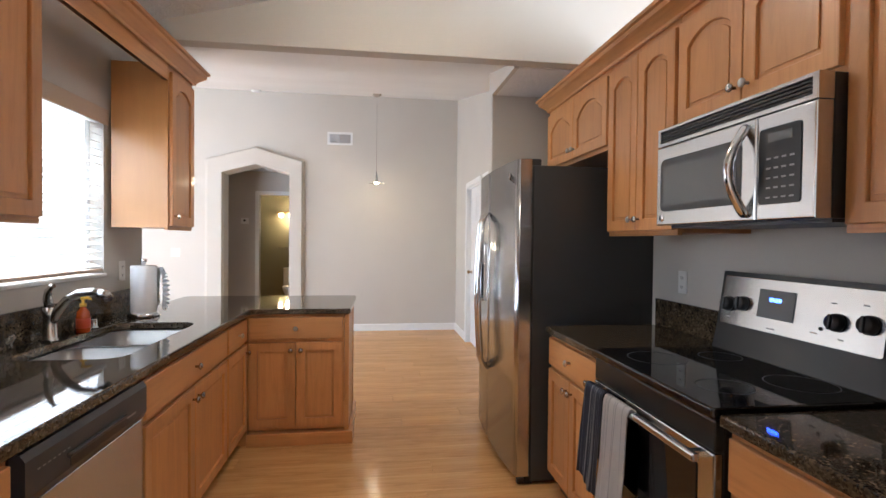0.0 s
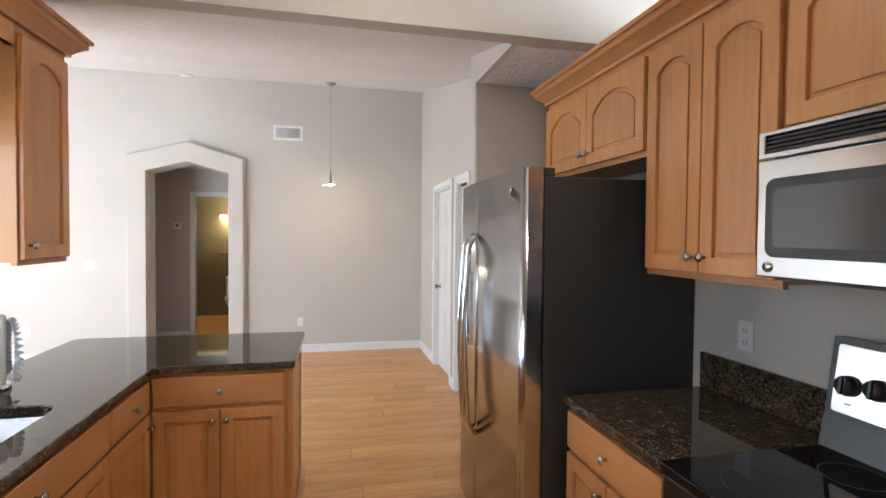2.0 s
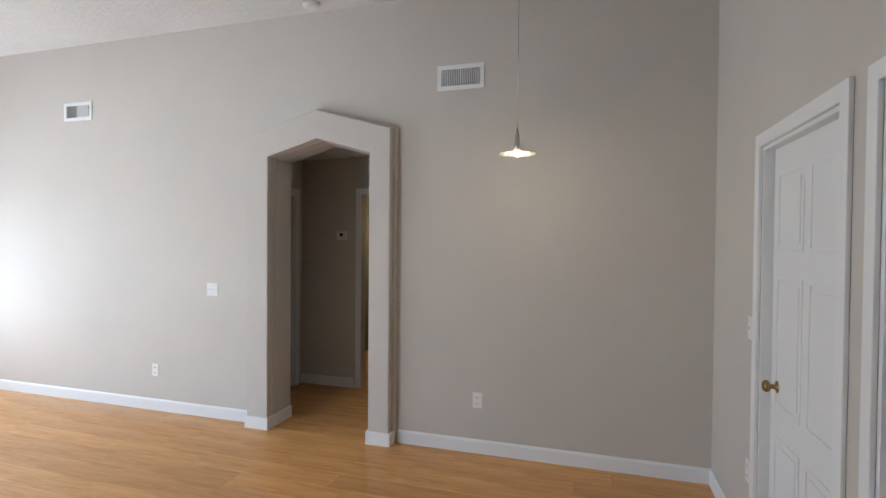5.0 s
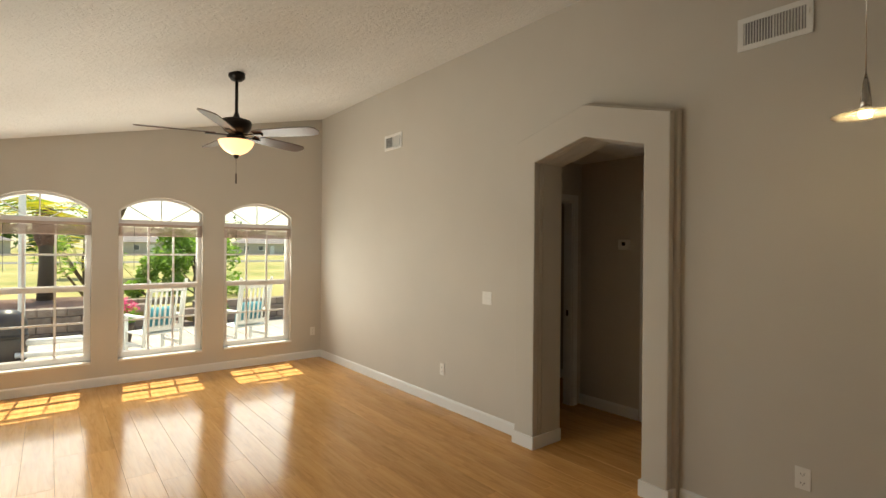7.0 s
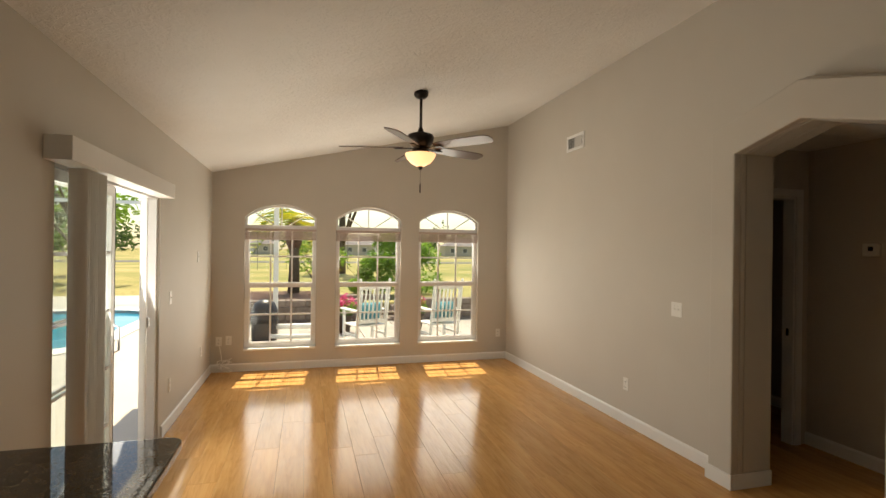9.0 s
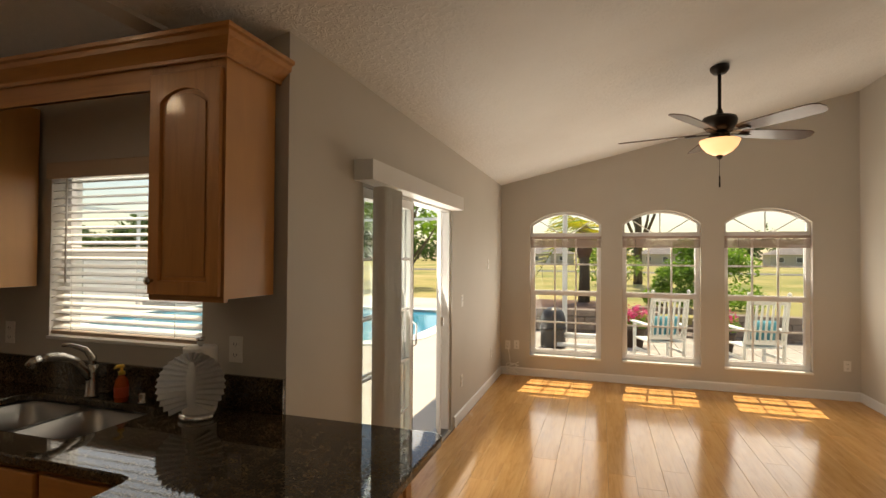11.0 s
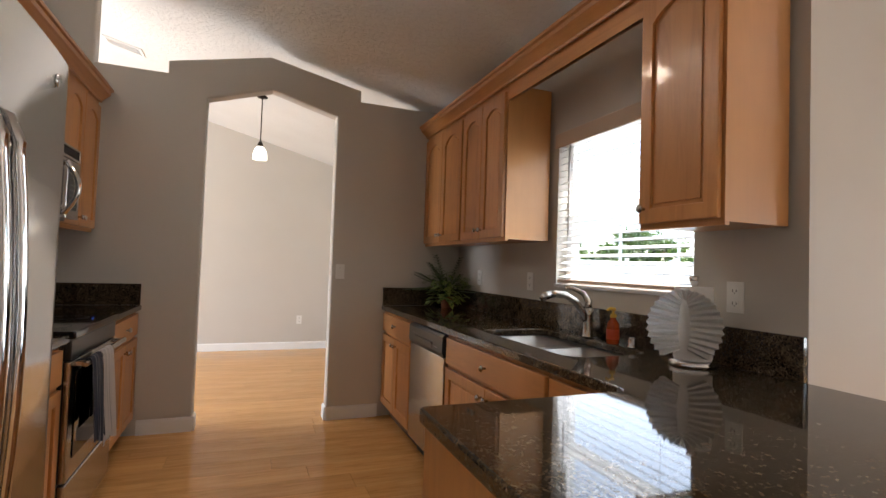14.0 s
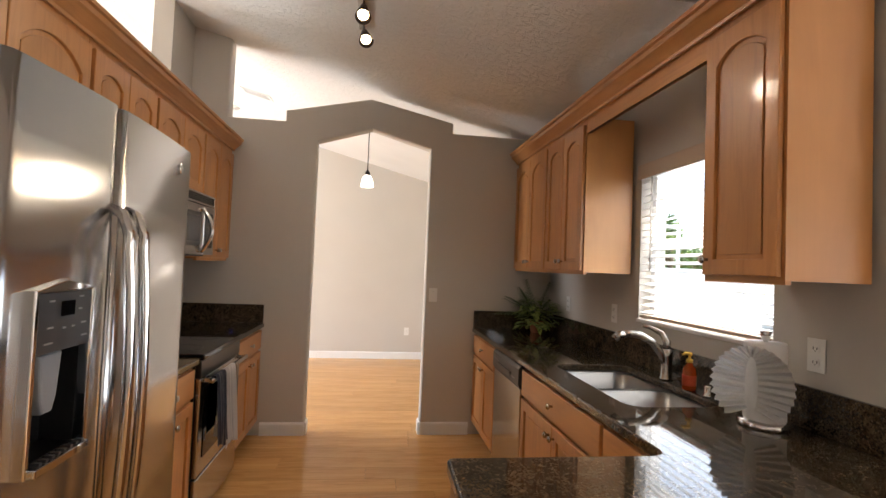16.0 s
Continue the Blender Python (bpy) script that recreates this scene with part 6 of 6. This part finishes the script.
tree("bright green young tree beyond the chairs", (-12.0, 6.75, 0.2), 1.75, 0.95, 5500, 0.06, CANOPY, 3, 0.05, 0.2)
tree("bright green shrub tree beyond the chairs", (-12.4, 5.75, 0.2), 1.15, 0.55, 2200, 0.06, CANOPY, 5, 0.05, 0.2)
tree("tall dark pine with sparse foliage", (-34.0, 6.6, GZ), 13, 2.4, 1800, 0.20, DARKCANOPY, 7, 0.30, 0.45)
tree("small tree with sparse twigs on the lawn", (-15.0, 4.55, GZ), 3.0, 0.9, 500, 0.07, CANOPY, 9, 0.05, 0.35)
tree("tree beyond the pool with open crown", (-24, -6.0, GZ), 6.5, 2.4, 2600, 0.16, CANOPY, 13, 0.16, 0.3)
tree("tree beyond the pool with open crown", (-30, -10.5, GZ), 8.0, 3.0, 2600, 0.2, DARKCANOPY, 15, 0.2, 0.3)
tree("dark tree behind the white fence", (-13.5, -19.5, GZ), 4.2, 2.0, 3000, 0.17, DARKCANOPY, 17, 0.2, 0.35)
tree("dark tree behind the white fence", (-20.5, -19.0, GZ), 3.8, 2.0, 2400, 0.17, DARKCANOPY, 19, 0.2, 0.35)

pm2 = thing("palm_tree", "palm tree with yellow-green drooping fronds", "tree", (-12.6, 3.72, 0.2))
part("trunk", tube([(0, 0, 0), (0.04, 0.02, 1.0), (0.02, 0.0, 1.6), (0.0, 0, 2.3)], [0.17, 0.14, 0.13, 0.15], 10), BARK, pm2)
part("boot", lathe([(0.13, 1.35), (0.22, 1.6), (0.24, 1.9), (0.16, 2.25)], 12), MULCH, pm2, "brown husk below the fronds")
for k in range(17):
    a = 360 * k / 17 + rng.uniform(-8, 8)
    el = rng.uniform(-15, 60)
    L = rng.uniform(1.3, 1.9)
    g = bmesh.new()
    for j in range(17):
        t = j / 16
        x = L * t * math.cos(radians(el)) 
        z = L * t * math.sin(radians(el)) - 0.75 * L * t * t
        if j > 1:
            for sg in (-1, 1):
                wl = 0.42 * math.sin(math.pi * (0.15 + 0.8 * t))
                b0, b1 = Vector((x, 0, z)), Vector((x + wl * 0.6, sg * wl, z - 0.22 * wl))
                n = Vector((0.022, 0, 0.012))
                f = [g.verts.new(b0 - n), g.verts.new(b0 + n), g.verts.new(b1)]
                g.faces.new(f)
    tube([(0, 0, 0), (L * 0.5 * math.cos(radians(el)), 0, L * 0.5 * math.sin(radians(el)) - 0.19 * L), (L * math.cos(radians(el)), 0, L * math.sin(radians(el)) - 0.75 * L)], [0.02, 0.012, 0.004], 5, g)
    o = part("frond", g, FROND, pm2)
    o.matrix_local = pose(0, 0, 2.22, 0, 0, a)

far = foliage_cloud([((-175 + rng.uniform(-12, 12), y, rng.uniform(1.0, 6.5)), rng.uniform(4.0, 7.0)) for y in range(-170, 250, 6)] + [((-70 + 0.5 * k, -75 - 0.3 * k, rng.uniform(1, 5)), 4.0) for k in range(0, 120, 6)], 20000, 0.9, rng)
far.materials.append(DARKCANOPY)
tagged(new("far_woods", far), "dark green line of distant trees", "trees", "", "stuff")


def house(label, at, w, d, turn):
    t = thing("house", label, "house", at, "houses across the street", turn)
    part("wall", box(-w / 2, w / 2, -d / 2, d / 2, 0, 2.7), STUCCO, t)
    g = bmesh.new()
    e = 0.6
    base = [g.verts.new(p) for p in ((-w / 2 - e, -d / 2 - e, 2.65), (w / 2 + e, -d / 2 - e, 2.65), (w / 2 + e, d / 2 + e, 2.65), (-w / 2 - e, d / 2 + e, 2.65))]
    rg1, rg2 = g.verts.new((-w / 2 + d / 2, 0, 4.9)), g.verts.new((w / 2 - d / 2, 0, 4.9))
    for f in ((base[0], base[1], rg2, rg1), (base[1], base[2], rg2), (base[2], base[3], rg1, rg2), (base[3], base[0], rg1), tuple(base[::-1])):
        g.faces.new(f)
    part("roof", g, ROOF, t)
    for x in (-w * 0.36, -w * 0.12, w * 0.30):
        wdw = part("window", box(x - 0.6, x + 0.6, -d / 2 - 0.05, -d / 2 - 0.01, 0.9, 2.1), VINYL, t)
        part("pane", box(x - 0.52, x + 0.52, -d / 2 - 0.06, -d / 2 - 0.051, 0.98, 2.02), SMOKED, wdw)
    part("door", box(w * 0.08 - 0.5, w * 0.08 + 0.5, -d / 2 - 0.05, -d / 2 - 0.01, 0, 2.1), WHITEPAINT, t)
    return t


house("single-storey house with grey hipped roof across the street", (-130, 20.5, GZ), 15, 9, 90)
house("single-storey house with grey hipped roof across the street", (-127, 47.0, GZ), 14, 9, 84)
house("single-storey house with grey hipped roof across the street", (-132, -10.0, GZ), 15, 9, 93)

for at in ((-8.2, 4.75, -0.07), (-8.1, 6.22, -0.07)):
    fp = thing("flower_pot", "dark pot of magenta flowers on the patio", "plant", at, "flower pots")
    part("pot", lathe([(0, 0), (0.17, 0), (0.22, 0.30), (0.24, 0.31), (0.24, 0.36), (0.20, 0.36), (0.0, 0.33)], 20), PLANT_POT, fp)
    me = foliage_cloud([((0, 0, 0.45), 0.24), ((0.1, 0.1, 0.5), 0.18)], 500, 0.035, rng)
    me.materials.append(CANOPY)
    new("leaves", me).parent = fp
    me = foliage_cloud([((0, 0, 0.58), 0.25), ((0.12, -0.1, 0.6), 0.18), ((-0.12, 0.12, 0.6), 0.2)], 420, 0.035, rng)
    me.materials.append(PINK)
    new("blooms", me).parent = fp

lpst = thing("white_post", "tall white square post by the mulch bed", "post", (-9.3, 3.42, -0.07))
part("shaft", box(-0.05, 0.05, -0.05, 0.05, 0, 3.2, 0.006), WHITEPAINT, lpst)
part("cap", box(-0.07, 0.07, -0.07, 0.07, 3.2, 3.24, 0.006), WHITEPAINT, lpst)
pu = thing("pool_pump", "black pool filter with white plumbing pipes", "pool pump", (-7.6, 3.32, -0.07))
part("tank", lathe([(0, 0), (0.22, 0), (0.23, 0.05), (0.23, 0.55), (0.18, 0.68), (0.08, 0.74), (0, 0.75)], 24), CHARCOAL, pu)
part("band", lathe([(0.235, 0.33), (0.245, 0.34), (0.245, 0.38), (0.235, 0.39)], 24), BLACK, pu)
part("motor", tube([(0.05, -0.35, 0.2), (0.05, -0.75, 0.2)], 0.11, 14), CHARCOAL, pu)
part("pipe", tube([(0.05, 0.2, 0.25), (0.08, 0.5, 0.25), (0.08, 0.86, 0.25), (0.08, 0.95, 0.2), (0.08, 0.96, 0.0)], 0.05, 10), WHITEPAINT, pu)
part("pipe", tube([(0.22, 0.1, 0.1), (0.3, 0.5, 0.1), (0.3, 0.9, 0.1)], 0.04, 10), WHITEPAINT, pu)

fe = thing("vinyl_fence", "white vinyl privacy fence beyond the pool", "fence", (-20, -12.4, GZ))
post = mesh_of(bx(box(-0.06, 0.06, -0.06, 0.06, 0, 1.95, 0.005, 1), -0.075, 0.075, -0.075, 0.075, 1.95, 1.99), WHITEPAINT, "post")
pan = mesh_of(bx(bx(box(0.07, 2.33, -0.02, 0.02, 0.12, 1.80), 0.06, 2.34, -0.035, 0.035, 0.06, 0.18), 0.06, 2.34, -0.035, 0.035, 1.74, 1.86), WHITEPAINT, "panel")
for k in range(9):
    for nm, me in (("post", post), ("panel", pan)):
        o = new(nm, me)
        o.parent = fe
        o.matrix_local = pose(2.4 * k, 0, 0)
# covered lanai posts outside the kitchen
ls = thing("lanai_frame", "white aluminium screen frame round the pool", "screen frame", (0, 0, -0.06))
for x, y in ((-5.2, -10.5), (-8.0, -10.5), (-10.8, -10.5), (-13.6, -10.5), (-15.5, -7.0), (-15.5, -3.5), (-15.5, 0.0)):
    part("upright", box(x - 0.04, x + 0.04, y - 0.04, y + 0.04, 0, 3.0), WHITEPAINT, ls)
part("beam", box(-15.5, -2.4, -10.54, -10.46, 3.0, 3.1), WHITEPAINT, ls)
part("beam", box(-15.5, -2.4, -10.53, -10.47, 0.9, 0.96), WHITEPAINT, ls)
part("beam", box(-15.54, -15.46, -10.45, 1.0, 3.0, 3.1), WHITEPAINT, ls)

# ---- floor planks ----
floor = structure("floor", prism(INDOORS, -0.012, -0.008, FLAT), TOE, "honey oak laminate plank floor, glossy", "floor")
PW, PL, GAP = 0.193, 1.92, 0.0012
plank_bm = bmesh.new()
bx(plank_bm, 0, PL - GAP, 0, PW - GAP, -0.008, 0.0, 0.0008, 1)
plank_mesh = mesh_of(plank_bm, PLANK, "plank")
rng = random.Random(4)
row, y = 0, -3.5
while y < 7.3:
    x = WEST - rng.random() * PL
    while x < 6.2:
        indoors = x + PL > (-0.1 if y < 2.7 else WEST)
        if indoors:
            lo, hi = max(x, WEST if y >= 2.66 else -0.1), min(x + PL, 6.2)
            if lo == x and hi == x + PL:
                p = new("plank", plank_mesh)
                p.location = (x, y, 0)
            else:
                p = part("plank", box(0, hi - lo - GAP, 0, PW - GAP, -0.008, 0.0), PLANK)
                p.location = (lo, y, 0)
            p.parent = floor
        x += PL
    y += PW
for k in range(17):
    p = part("plank", box(0, 4.0, 0, PW - GAP, -0.008, 0.0), PLANK)
    p.location = (-2.6, y + k * PW, 0)
    p.parent = floor
